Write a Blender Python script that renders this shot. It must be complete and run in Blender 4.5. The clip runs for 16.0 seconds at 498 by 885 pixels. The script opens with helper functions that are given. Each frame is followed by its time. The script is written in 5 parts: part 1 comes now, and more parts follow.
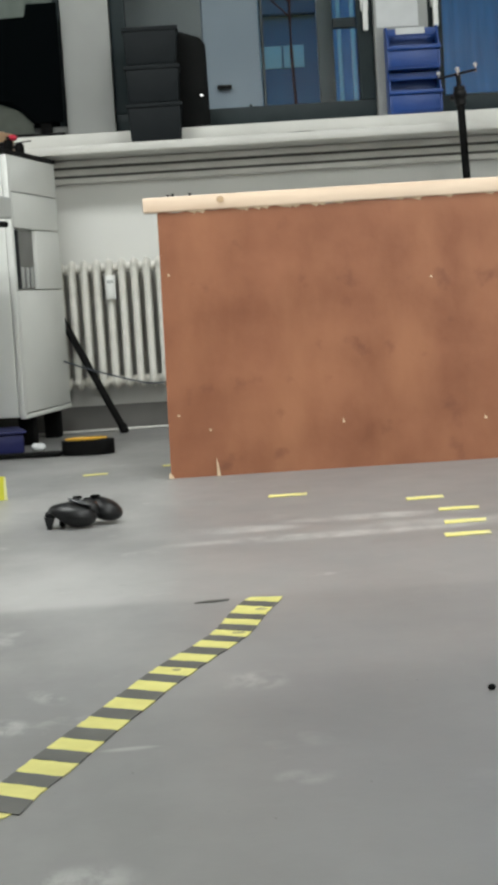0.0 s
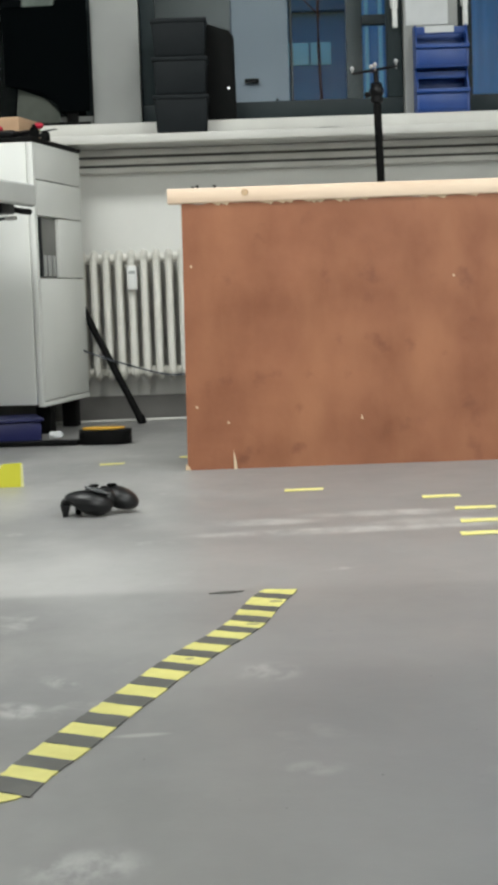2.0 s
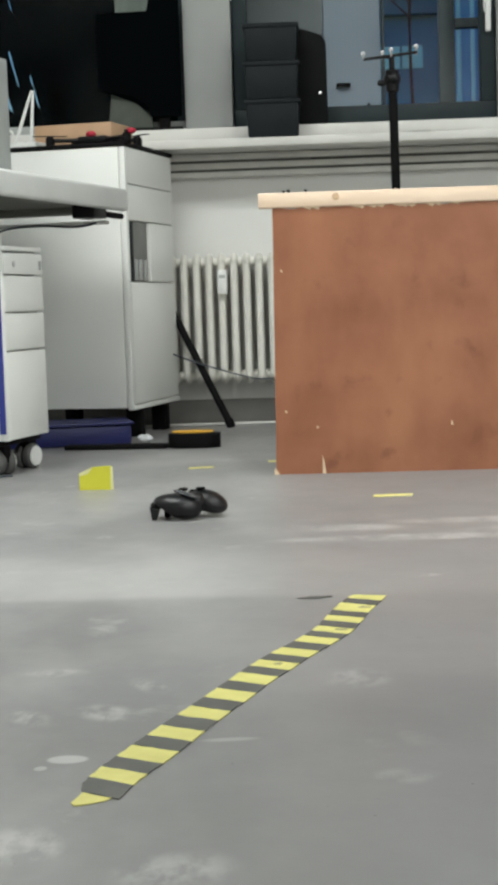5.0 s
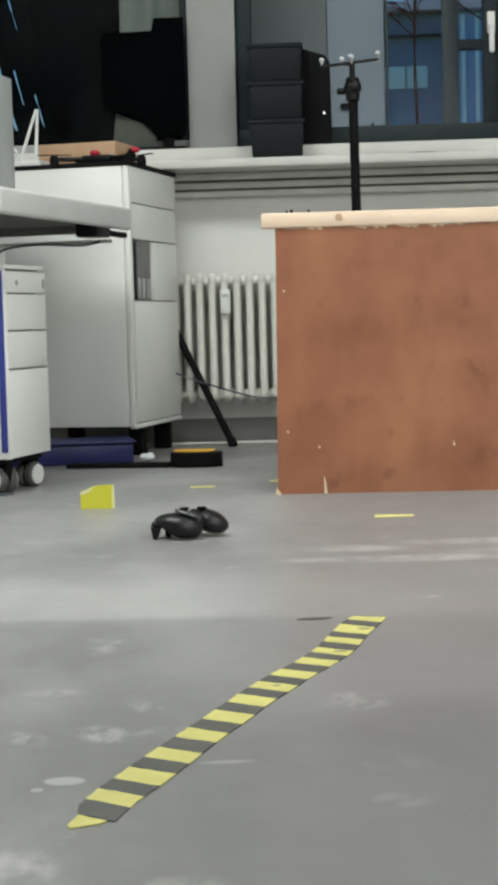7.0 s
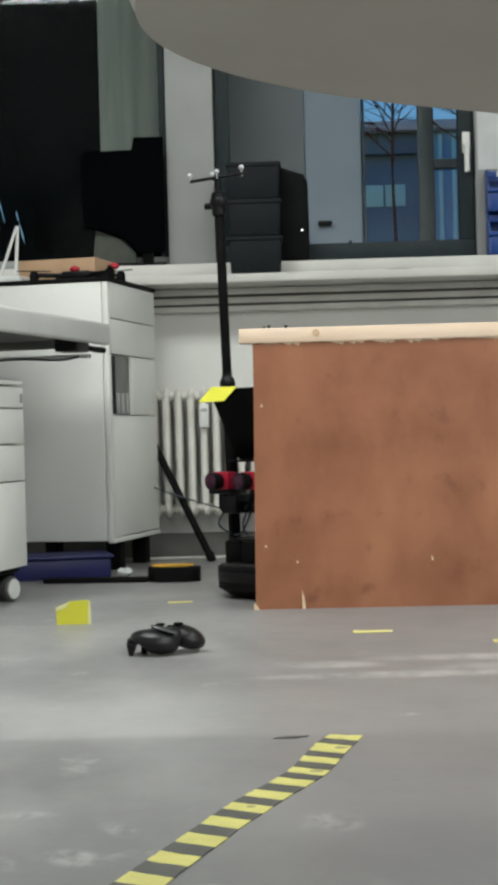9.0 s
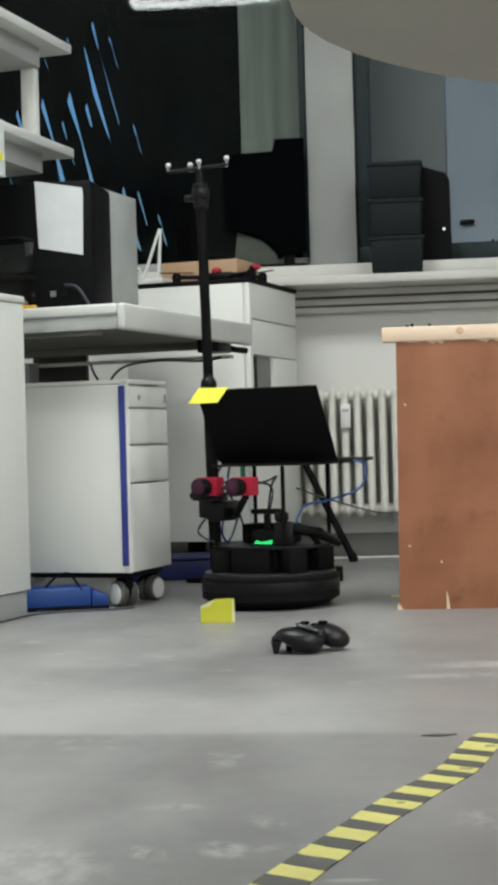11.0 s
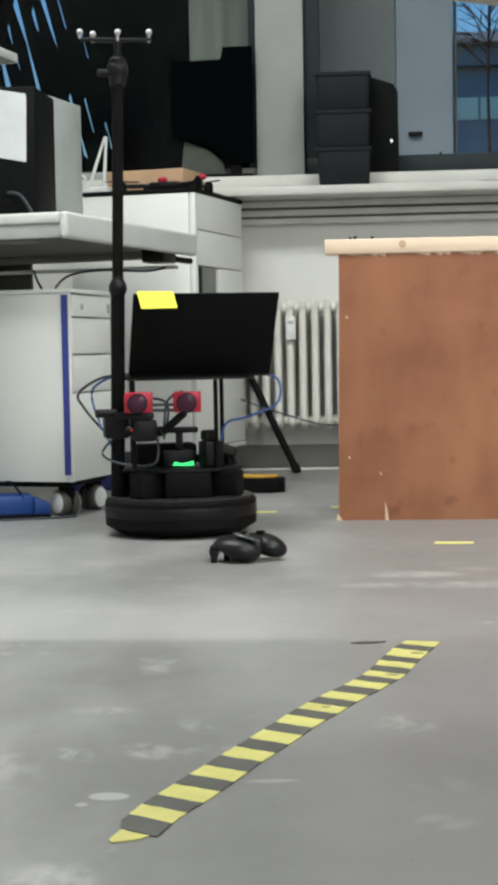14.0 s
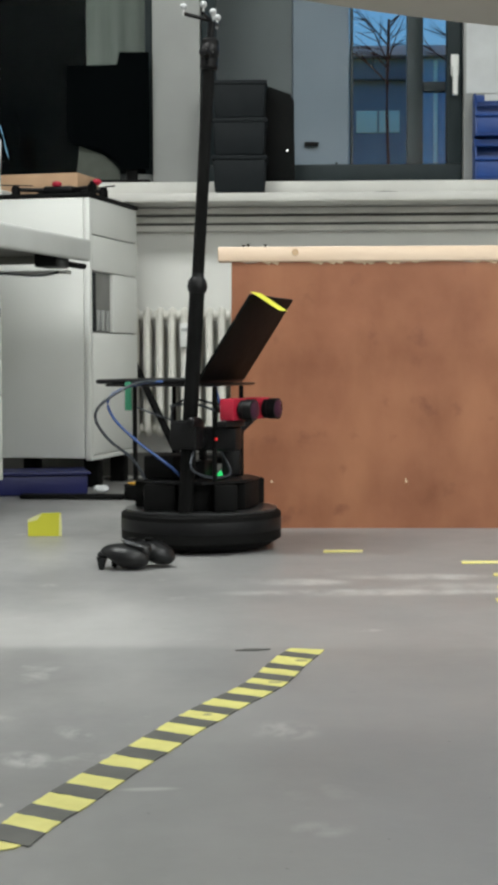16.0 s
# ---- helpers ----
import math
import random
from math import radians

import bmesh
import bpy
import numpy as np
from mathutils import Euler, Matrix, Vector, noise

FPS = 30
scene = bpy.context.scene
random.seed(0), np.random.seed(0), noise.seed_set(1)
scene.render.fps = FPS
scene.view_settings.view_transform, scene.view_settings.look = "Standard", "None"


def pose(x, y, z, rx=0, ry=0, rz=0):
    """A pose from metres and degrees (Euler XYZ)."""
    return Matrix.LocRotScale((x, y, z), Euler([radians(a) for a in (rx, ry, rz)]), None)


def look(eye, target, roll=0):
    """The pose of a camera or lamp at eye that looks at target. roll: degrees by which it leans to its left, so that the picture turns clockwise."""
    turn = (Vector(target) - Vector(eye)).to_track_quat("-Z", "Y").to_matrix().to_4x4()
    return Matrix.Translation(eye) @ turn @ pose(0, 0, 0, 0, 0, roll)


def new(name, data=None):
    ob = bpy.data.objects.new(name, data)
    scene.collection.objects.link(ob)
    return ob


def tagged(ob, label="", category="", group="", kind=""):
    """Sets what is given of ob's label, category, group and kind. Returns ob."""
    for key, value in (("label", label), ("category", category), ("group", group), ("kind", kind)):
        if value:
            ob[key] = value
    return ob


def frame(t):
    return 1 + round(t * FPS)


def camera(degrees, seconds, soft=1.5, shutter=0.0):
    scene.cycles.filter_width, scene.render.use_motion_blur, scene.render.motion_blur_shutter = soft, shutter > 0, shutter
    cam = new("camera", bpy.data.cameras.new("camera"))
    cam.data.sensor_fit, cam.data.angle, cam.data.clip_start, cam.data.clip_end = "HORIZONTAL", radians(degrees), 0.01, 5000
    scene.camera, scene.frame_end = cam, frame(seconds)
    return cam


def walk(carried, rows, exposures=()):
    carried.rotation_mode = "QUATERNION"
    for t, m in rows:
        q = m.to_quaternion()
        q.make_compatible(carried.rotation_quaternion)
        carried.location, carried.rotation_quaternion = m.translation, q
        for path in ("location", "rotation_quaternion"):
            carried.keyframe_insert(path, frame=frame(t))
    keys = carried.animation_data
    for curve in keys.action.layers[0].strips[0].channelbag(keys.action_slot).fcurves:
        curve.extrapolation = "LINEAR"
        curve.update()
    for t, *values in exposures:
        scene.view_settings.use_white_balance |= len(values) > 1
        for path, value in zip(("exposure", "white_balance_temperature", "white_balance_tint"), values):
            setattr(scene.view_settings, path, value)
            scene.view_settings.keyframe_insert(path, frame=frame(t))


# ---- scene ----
cam = camera(18.0, 16.0, soft=4.2)

PATH = [
    (0, (0.141, -3.849, 0.431), (0.168, -1.857, 0.248), -3.6),
    (0.5, (0.141, -3.846, 0.426), (0.151, -1.854, 0.248), -3.0),
    (1, (0.141, -3.844, 0.425), (0.149, -1.852, 0.246), -2.6),
    (1.5, (0.14, -3.846, 0.425), (0.148, -1.855, 0.236), -2.2),
    (2, (0.136, -3.848, 0.425), (0.143, -1.857, 0.238), -2.0),
    (2.5, (0.133, -3.846, 0.424), (0.105, -1.855, 0.239), -2.0),
    (3, (0.129, -3.847, 0.427), (0.043, -1.857, 0.244), -2.0),
    (3.5, (0.13, -3.85, 0.428), (0.029, -1.86, 0.249), -2.0),
    (4, (0.132, -3.848, 0.425), (0.029, -1.859, 0.247), -2.0),
    (6.5, (0.134, -3.846, 0.428), (0.028, -1.857, 0.25), -1.5),
    (7, (0.137, -3.845, 0.429), (0.029, -1.854, 0.274), -1.5),
    (7.5, (0.142, -3.834, 0.431), (0.055, -1.838, 0.341), -1.5),
    (8, (0.145, -3.832, 0.431), (0.067, -1.834, 0.387), -1.5),
    (10.5, (0.136, -3.843, 0.43), (0.016, -1.847, 0.429), -1.3),
    (11, (0.132, -3.835, 0.42), (-0.123, -1.851, 0.418), -1.6),
    (11.5, (0.134, -3.84, 0.414), (-0.148, -1.861, 0.361), -1.6),
    (12, (0.139, -3.844, 0.414), (-0.148, -1.868, 0.309), -1.6),
    (12.5, (0.143, -3.845, 0.416), (-0.146, -1.87, 0.295), -1.6),
    (13, (0.145, -3.845, 0.417), (-0.138, -1.868, 0.294), -1.4),
    (13.5, (0.157, -3.852, 0.42), (-0.081, -1.869, 0.3), -1.3),
    (14, (0.158, -3.85, 0.419), (-0.038, -1.863, 0.303), -1.0),
    (14.5, (0.161, -3.848, 0.418), (-0.001, -1.858, 0.305), -0.8),
    (15, (0.166, -3.841, 0.414), (0.034, -1.848, 0.305), -0.4),
    (15.5, (0.169, -3.846, 0.415), (0.076, -1.851, 0.306), -0.1),
    (16, (0.173, -3.836, 0.414), (0.107, -1.84, 0.308), -0.2),
]
walk(cam, [(t, look(eye, target, roll)) for t, eye, target, roll in PATH],
     exposures=[(0, 0.08), (2, 0.12), (3.5, 0.13), (4.2, 0.12), (6.5, 0.03), (7, 0.0), (7.5, -0.08), (8, -0.06), (10.5, -0.12), (11, -0.08), (11.5, 0.08), (12.5, 0.22), (13.5, 0.15), (14.5, 0.12), (16, 0.04)])

# ---- light ----
world = bpy.data.worlds.new("dusk")
scene.world = world
world.use_nodes = True
wn = world.node_tree
sky = wn.nodes.new("ShaderNodeTexSky")
sky.sky_type, sky.sun_disc = "NISHITA", False
sky.sun_elevation, sky.sun_rotation = radians(1.5), radians(200)
sky.ozone_density = 3.5
wn.links.new(sky.outputs[0], wn.nodes["Background"].inputs[0])
wn.nodes["Background"].inputs[1].default_value = 0.48


def ceiling_lamp_light(x, y, power, turn, sx, sy):
    d = bpy.data.lights.new("tube_light", "AREA")
    d.shape, d.size, d.size_y, d.energy, d.color = "RECTANGLE", sx, sy, power * 1.15, (0.93, 0.97, 0.95)
    ob = new("tube_light", d)
    ob.location, ob.rotation_euler = (x, y, 2.84), (0, 0, radians(turn))
    return ob


# x, y, power, turn
LAMPS = [(-0.9, -0.65, 30, 0), (1.6, -0.9, 27, 0), (-0.9, -1.1, 27, 0), (1.5, -2.7, 22, 0), (2.0, -4.2, 42, 90), (2.0, -5.8, 84, 90)]
for lx, ly, lp, la in LAMPS:
    ceiling_lamp_light(lx, ly, lp, la, 1.3, 0.28)


# ---- materials ----
def material(name, color, rough=0.5, metal=0.0, color2=None, scale=8.0, detail=6.0, bump=0.0, bump_scale=60.0, stretch=(1, 1, 1), spec=0.5, low=0.35, high=0.7, per_object=0.0):
    m = bpy.data.materials.new(name)
    m.use_nodes = True
    nt = m.node_tree
    b = nt.nodes["Principled BSDF"]
    b.inputs["Roughness"].default_value = rough
    b.inputs["Metallic"].default_value = metal
    b.inputs["Specular IOR Level"].default_value = spec
    c2 = color2 or tuple(c * 0.86 for c in color)
    tc = nt.nodes.new("ShaderNodeTexCoord")
    mp = nt.nodes.new("ShaderNodeMapping")
    mp.inputs["Scale"].default_value = stretch
    nt.links.new(tc.outputs["Object"], mp.inputs[0])
    n = nt.nodes.new("ShaderNodeTexNoise")
    n.inputs["Scale"].default_value, n.inputs["Detail"].default_value = scale, detail
    nt.links.new(mp.outputs[0], n.inputs["Vector"])
    r = nt.nodes.new("ShaderNodeValToRGB")
    r.color_ramp.elements[0].position, r.color_ramp.elements[1].position = low, high
    r.color_ramp.elements[0].color, r.color_ramp.elements[1].color = (*color, 1), (*c2, 1)
    nt.links.new(n.outputs["Fac"], r.inputs[0])
    nt.links.new(r.outputs[0], b.inputs["Base Color"])
    rr = nt.nodes.new("ShaderNodeMapRange")
    rr.inputs[3].default_value, rr.inputs[4].default_value = rough - 0.06, rough + 0.08
    nt.links.new(n.outputs["Fac"], rr.inputs[0])
    nt.links.new(rr.outputs[0], b.inputs["Roughness"])
    if bump:
        n2 = nt.nodes.new("ShaderNodeTexNoise")
        n2.inputs["Scale"].default_value, n2.inputs["Detail"].default_value = bump_scale, 5
        nt.links.new(mp.outputs[0], n2.inputs["Vector"])
        bp = nt.nodes.new("ShaderNodeBump")
        bp.inputs["Strength"].default_value, bp.inputs["Distance"].default_value = bump, 0.004
        nt.links.new(n2.outputs["Fac"], bp.inputs["Height"])
        nt.links.new(bp.outputs[0], b.inputs["Normal"])
    return m


def glow(name, color, strength):
    m = bpy.data.materials.new(name)
    m.use_nodes = True
    b = m.node_tree.nodes["Principled BSDF"]
    b.inputs["Base Color"].default_value = (*color, 1)
    b.inputs["Emission Color"].default_value = (*color, 1)
    b.inputs["Emission Strength"].default_value = strength
    return m


def glass_material(name, tint=(0.8, 0.87, 0.9)):
    m = bpy.data.materials.new(name)
    m.use_nodes = True
    nt = m.node_tree
    nt.nodes.remove(nt.nodes["Principled BSDF"])
    tr = nt.nodes.new("ShaderNodeBsdfTransparent")
    tr.inputs[0].default_value = (*tint, 1)
    gl = nt.nodes.new("ShaderNodeBsdfGlossy")
    gl.inputs["Roughness"].default_value = 0.02
    mix = nt.nodes.new("ShaderNodeMixShader")
    fr = nt.nodes.new("ShaderNodeFresnel")
    fr.inputs[0].default_value = 1.28
    nt.links.new(fr.outputs[0], mix.inputs[0])
    nt.links.new(tr.outputs[0], mix.inputs[1])
    nt.links.new(gl.outputs[0], mix.inputs[2])
    nt.links.new(mix.outputs[0], nt.nodes["Material Output"].inputs[0])
    return m


def floor_material():
    """Sealed grey screed with dusty smears, scuffs and dark specks."""
    m = bpy.data.materials.new("grey_screed")
    m.use_nodes = True
    nt = m.node_tree
    b = nt.nodes["Principled BSDF"]
    tc = nt.nodes.new("ShaderNodeTexCoord")

    def noise_ramp(scale, stretch, p0, p1, detail=6, rot=0.0):
        mp = nt.nodes.new("ShaderNodeMapping")
        mp.inputs["Scale"].default_value = stretch
        mp.inputs["Rotation"].default_value = (0, 0, rot)
        nt.links.new(tc.outputs["Object"], mp.inputs[0])
        n = nt.nodes.new("ShaderNodeTexNoise")
        n.inputs["Scale"].default_value, n.inputs["Detail"].default_value = scale, detail
        n.inputs["Roughness"].default_value = 0.6
        nt.links.new(mp.outputs[0], n.inputs["Vector"])
        r = nt.nodes.new("ShaderNodeMapRange")
        r.inputs[1].default_value, r.inputs[2].default_value = p0, p1
        r.clamp = True
        nt.links.new(n.outputs["Fac"], r.inputs[0])
        return r.outputs[0]

    def math_node(op, a, c):
        n = nt.nodes.new("ShaderNodeMath")
        n.operation = op
        for i, v in enumerate((a, c)):
            if isinstance(v, (int, float)):
                n.inputs[i].default_value = v
            else:
                nt.links.new(v, n.inputs[i])
        return n.outputs[0]

    def mix(fac, a, c):
        n = nt.nodes.new("ShaderNodeMix")
        n.data_type = "RGBA"
        nt.links.new(fac, n.inputs[0])
        for i, v in ((6, a), (7, c)):
            if isinstance(v, tuple):
                n.inputs[i].default_value = (*v, 1)
            else:
                nt.links.new(v, n.inputs[i])
        return n.outputs[2]

    sep = nt.nodes.new("ShaderNodeSeparateXYZ")
    nt.links.new(tc.outputs["Object"], sep.inputs[0])

    def edge(socket, a, c):
        n = nt.nodes.new("ShaderNodeMapRange")
        n.interpolation_type = "SMOOTHSTEP"
        n.inputs[1].default_value, n.inputs[2].default_value = a, c
        nt.links.new(socket, n.inputs[0])
        return n.outputs[0]

    def rub(x, y, half_x, half_y, turn, power, lo=0.42, hi=0.60, grain=34, rim=0.35):
        """One scuff: a soft oval broken up by grain."""
        mp = nt.nodes.new("ShaderNodeMapping")
        mp.vector_type = "TEXTURE"
        mp.inputs["Location"].default_value = (x, y, 0)
        mp.inputs["Rotation"].default_value = (0, 0, radians(turn))
        mp.inputs["Scale"].default_value = (half_x, half_y, 1)
        nt.links.new(tc.outputs["Object"], mp.inputs[0])
        ln = nt.nodes.new("ShaderNodeVectorMath")
        ln.operation = "LENGTH"
        nt.links.new(mp.outputs[0], ln.inputs[0])
        f = edge(ln.outputs["Value"], 1.0, rim)
        return math_node("MULTIPLY", math_node("MULTIPLY", f, noise_ramp(grain, (1, 0.5, 1), lo, hi, detail=5)), power)

    base = mix(noise_ramp(1.6, (1, 0.6, 1), 0.3, 0.7), FLOOR_A, FLOOR_B)
    base = mix(math_node("MULTIPLY", noise_ramp(9, (1, 0.4, 1), 0.4, 0.75), 0.6), base, FLOOR_C)
    left = nt.nodes.new("ShaderNodeMapRange")
    left.interpolation_type = "SMOOTHSTEP"
    left.inputs[1].default_value, left.inputs[2].default_value = 0.30, -0.22
    left.inputs[3].default_value, left.inputs[4].default_value = 0.20, 1.0
    nt.links.new(sep.outputs[0], left.inputs[0])
    # dusty strip that ends at an old edge line
    wave = math_node("ADD", sep.outputs[1], math_node("MULTIPLY", math_node("SUBTRACT", noise_ramp(3, (1, 0.3, 1), 0.2, 0.8), 0.5), 0.03))
    smear = math_node("MULTIPLY", edge(wave, -1.02, -1.42), edge(wave, -1.625, -1.575))
    smear = math_node("MULTIPLY", smear, noise_ramp(2.5, (1.0, 0.7, 1), 0.10, 0.60, detail=4))
    base = mix(math_node("MULTIPLY", math_node("MULTIPLY", smear, left.outputs[0]), 0.62), base, DUST)
    # drag marks where the board was slid
    for args in ((0.30, -1.06, 0.36, 0.050, 3, 0.70, 0.33, 0.62, 14), (0.16, -0.93, 0.14, 0.060, -3, 0.55, 0.35, 0.62, 14), (0.42, -0.86, 0.22, 0.055, 0, 0.60, 0.33, 0.62, 14), (0.50, -1.00, 0.24, 0.08, 2, 0.40, 0.35, 0.62, 14), (0.27, -1.45, 0.035, 0.018, 0, 0.6), (-0.29, -0.98, 0.025, 0.03, 20, 0.40)):
        base = mix(rub(*args), base, DUST)
    # cloudy dust, thicker on the desk side
    cloud = math_node("MULTIPLY", noise_ramp(2.6, (1.0, 0.55, 1), 0.40, 0.72, detail=5, rot=0.3), 0.54)
    base = mix(math_node("MULTIPLY", cloud, left.outputs[0]), base, DUST)
    # single scuffs beside the tape
    for args in ((-0.124, -2.402, 0.022, 0.015, 0, 0.85, 0.0, 0.2, 34, 0.75), (-0.145, -2.430, 0.007, 0.008, 0, 0.7, 0.0, 0.2, 34, 0.7), (0.026, -2.343, 0.036, 0.009, 6, 0.55, 0.1, 0.4), (0.155, -2.10, 0.050, 0.055, 12, 0.50), (0.19, -2.47, 0.040, 0.030, 0, 0.32), (-0.079, -2.12, 0.022, 0.05, 30, 0.6), (-0.11, -2.235, 0.035, 0.05, 40, 0.65), (-0.20, -2.05, 0.05, 0.03, 0, 0.5),
                 (-0.19, -2.25, 0.025, 0.05, 30, 0.6), (-0.125, -2.64, 0.05, 0.06, 30, 0.75), (-0.30, -2.30, 0.10, 0.14, 30, 0.55), (0.005, -2.70, 0.06, 0.05, 20, 0.5), (-0.24, -2.55, 0.06, 0.10, 20, 0.6)):
        base = mix(rub(*args), base, DUST)
    scuff = math_node("MULTIPLY", noise_ramp(9, (0.8, 0.7, 1), 0.62, 0.72, rot=0.5, detail=6), 0.55)
    base = mix(math_node("MULTIPLY", scuff, left.outputs[0]), base, DUST)
    speck = math_node("MULTIPLY", noise_ramp(70, (1, 1, 1), 0.74, 0.78, detail=2), 0.6)
    base = mix(speck, base, (0.05, 0.05, 0.05))
    nt.links.new(base, b.inputs["Base Color"])
    rr = nt.nodes.new("ShaderNodeMapRange")
    rr.inputs[3].default_value, rr.inputs[4].default_value = 0.34, 0.44
    nt.links.new(noise_ramp(4, (1, 1, 1), 0.3, 0.7), rr.inputs[0])
    nt.links.new(rr.outputs[0], b.inputs["Roughness"])
    bp = nt.nodes.new("ShaderNodeBump")
    bp.inputs["Strength"].default_value, bp.inputs["Distance"].default_value = 0.08, 0.003
    nt.links.new(noise_ramp(18, (1, 1, 1), 0.2, 0.8), bp.inputs["Height"])
    nt.links.new(bp.outputs[0], b.inputs["Normal"])
    return m


FLOOR_A, FLOOR_B, FLOOR_C, DUST = (0.228, 0.224, 0.219), (0.185, 0.186, 0.188), (0.208, 0.205, 0.200), (0.49, 0.487, 0.475)

M_FLOOR = floor_material()
M_WALL = material("wall_paint", (0.74, 0.74, 0.71), 0.75, scale=3, color2=(0.69, 0.69, 0.66), bump=0.12, bump_scale=180)
M_CEIL = material("ceiling_paint", (0.78, 0.78, 0.76), 0.85, scale=2, bump=0.1, bump_scale=120)
M_FOOTBAND = material("dark_grey_band", (0.16, 0.155, 0.145), 0.6, scale=12)
M_SILL = material("sill_paint", (0.64, 0.635, 0.60), 0.5, scale=5, bump=0.05)
M_PILLAR = material("pillar_paint", (0.34, 0.35, 0.34), 0.6, scale=4, bump=0.08, bump_scale=150)
M_FRAME = material("anthracite_frame", (0.020, 0.030, 0.033), 0.5, scale=20, spec=0.2)
# frame colour of the window that stands in for a reflection
M_FRAMEL = material("reflected_frame_paint", (0.055, 0.072, 0.075), 0.5, scale=20)
M_GLASS = glass_material("window_glass", (0.93, 0.96, 0.97))
M_CONDUIT = material("conduit_plastic", (0.74, 0.73, 0.69), 0.45, scale=10)
M_GAP = material("dark_gap_and_shadow", (0.14, 0.14, 0.128), 0.8)
M_RAD = material("radiator_enamel", (0.74, 0.73, 0.68), 0.38, scale=10, color2=(0.68, 0.66, 0.6), bump=0.04)
M_FURN = material("furniture_laminate", (0.75, 0.76, 0.73), 0.45, scale=3, color2=(0.71, 0.72, 0.69), bump=0.02, bump_scale=300)
M_FURN2 = material("furniture_edge_grey", (0.42, 0.43, 0.42), 0.45, scale=8)
M_DESK = material("desk_laminate", (0.60, 0.61, 0.59), 0.45, scale=6, color2=(0.55, 0.56, 0.54), bump=0.02, bump_scale=300)
# dark colour of the sheet that stands for shade under the desk
M_SHADESHEET = material("dark_shade_sheet", (0.07, 0.068, 0.06), 0.7, scale=6)
# darker than the desk laminate: shade below the top is in this colour
M_UNDER = material("shaded_desk_underside", (0.20, 0.20, 0.18), 0.7, scale=6)
M_BLUE = material("blue_plastic", (0.005, 0.050, 0.24), 0.42, scale=9, color2=(0.004, 0.040, 0.20), bump=0.03)
# shaded copy of the blue plastic, for the tray under the desk
M_BLUESHADE = material("shaded_blue_plastic", (0.008, 0.012, 0.10), 0.5, scale=9)
M_BLUESTRIP = material("blue_strip", (0.035, 0.05, 0.28), 0.45, scale=9)
M_BLACK = material("black_plastic", (0.004, 0.004, 0.0045), 0.42, scale=14, color2=(0.006, 0.006, 0.007), spec=0.22, bump=0.05, bump_scale=200)
M_BLACKM = material("black_matte", (0.0045, 0.0045, 0.0045), 0.62, scale=14, color2=(0.007, 0.007, 0.007), spec=0.08)
M_LID = material("laptop_lid", (0.004, 0.005, 0.005), 0.6, scale=40, color2=(0.006, 0.006, 0.006), spec=0.08)
M_CRATE = material("charcoal_plastic", (0.014, 0.017, 0.019), 0.6, spec=0.12, scale=10, color2=(0.011, 0.014, 0.016), bump=0.05)
M_METAL = material("brushed_steel", (0.55, 0.55, 0.55), 0.35, 1.0, scale=30)
M_RED = material("red_anodised", (0.46, 0.012, 0.040), 0.40, 0.1, scale=20)
M_YELLOW = material("yellow_paper", (0.70, 0.68, 0.055), 0.7, scale=14, color2=(0.65, 0.63, 0.045), bump=0.03)
M_TAPEY = material("yellow_tape", (0.66, 0.62, 0.20), 0.5, scale=26, color2=(0.58, 0.54, 0.17), bump=0.05)
M_MARK = material("worn_yellow_tape", (0.74, 0.68, 0.22), 0.55, scale=40, color2=(0.62, 0.58, 0.30), low=0.45, high=0.62)
# lit copy of the yellow paper, for the card's folds
M_FOLDLIGHT = material("fold_highlight_yellow", (0.84, 0.83, 0.42), 0.7, scale=20)
M_TAPEW = material("worn_tape", (0.40, 0.37, 0.17), 0.6, scale=90, color2=(0.26, 0.25, 0.15))
M_TAPEK = material("black_tape", (0.075, 0.075, 0.068), 0.5, scale=26, color2=(0.11, 0.11, 0.10), bump=0.05)
M_PINE = material("pine_wood", (0.82, 0.65, 0.50), 0.6, scale=5, color2=(0.74, 0.56, 0.41), stretch=(0.6, 9, 9), bump=0.1, bump_scale=40)
M_KNOT = material("pine_knot", (0.60, 0.42, 0.26), 0.6, scale=40)
M_SPLINT = material("raw_splinter", (0.75, 0.58, 0.40), 0.75, scale=30)
M_PAPER = material("white_paper", (0.60, 0.62, 0.63), 0.8, scale=10)
M_CARD = material("brown_cardboard", (0.50, 0.33, 0.20), 0.75, scale=12, color2=(0.44, 0.28, 0.17), bump=0.06, bump_scale=90)
M_WHITEP = material("white_plastic", (0.75, 0.76, 0.74), 0.4, scale=10)
M_GREYP = material("grey_steel_case", (0.40, 0.42, 0.41), 0.5, scale=10)
M_CABLEB = material("blue_cable", (0.03, 0.08, 0.26), 0.45, scale=30)
M_CABLEG = material("grey_cable", (0.04, 0.048, 0.06), 0.5, scale=30)
M_CABLEW = material("white_cable", (0.70, 0.69, 0.65), 0.5, scale=30)
M_GREEN = glow("green_led", (0.03, 0.9, 0.22), 0.6)
M_REDLED = glow("red_led", (0.9, 0.03, 0.03), 0.5)
M_TUBE = glow("lamp_diffuser", (1.0, 0.97, 0.91), 4.0)
M_LENS = material("lens_coating", (0.050, 0.012, 0.030), 0.28, 0.0, scale=3, spec=0.25)
M_RING = material("dark_grey_gloss", (0.030, 0.031, 0.032), 0.28, scale=12)
M_SILVER = material("marker_ball", (0.48, 0.49, 0.50), 0.35, scale=20)
M_RUBBER = material("grey_rubber", (0.09, 0.09, 0.086), 0.7, scale=20)
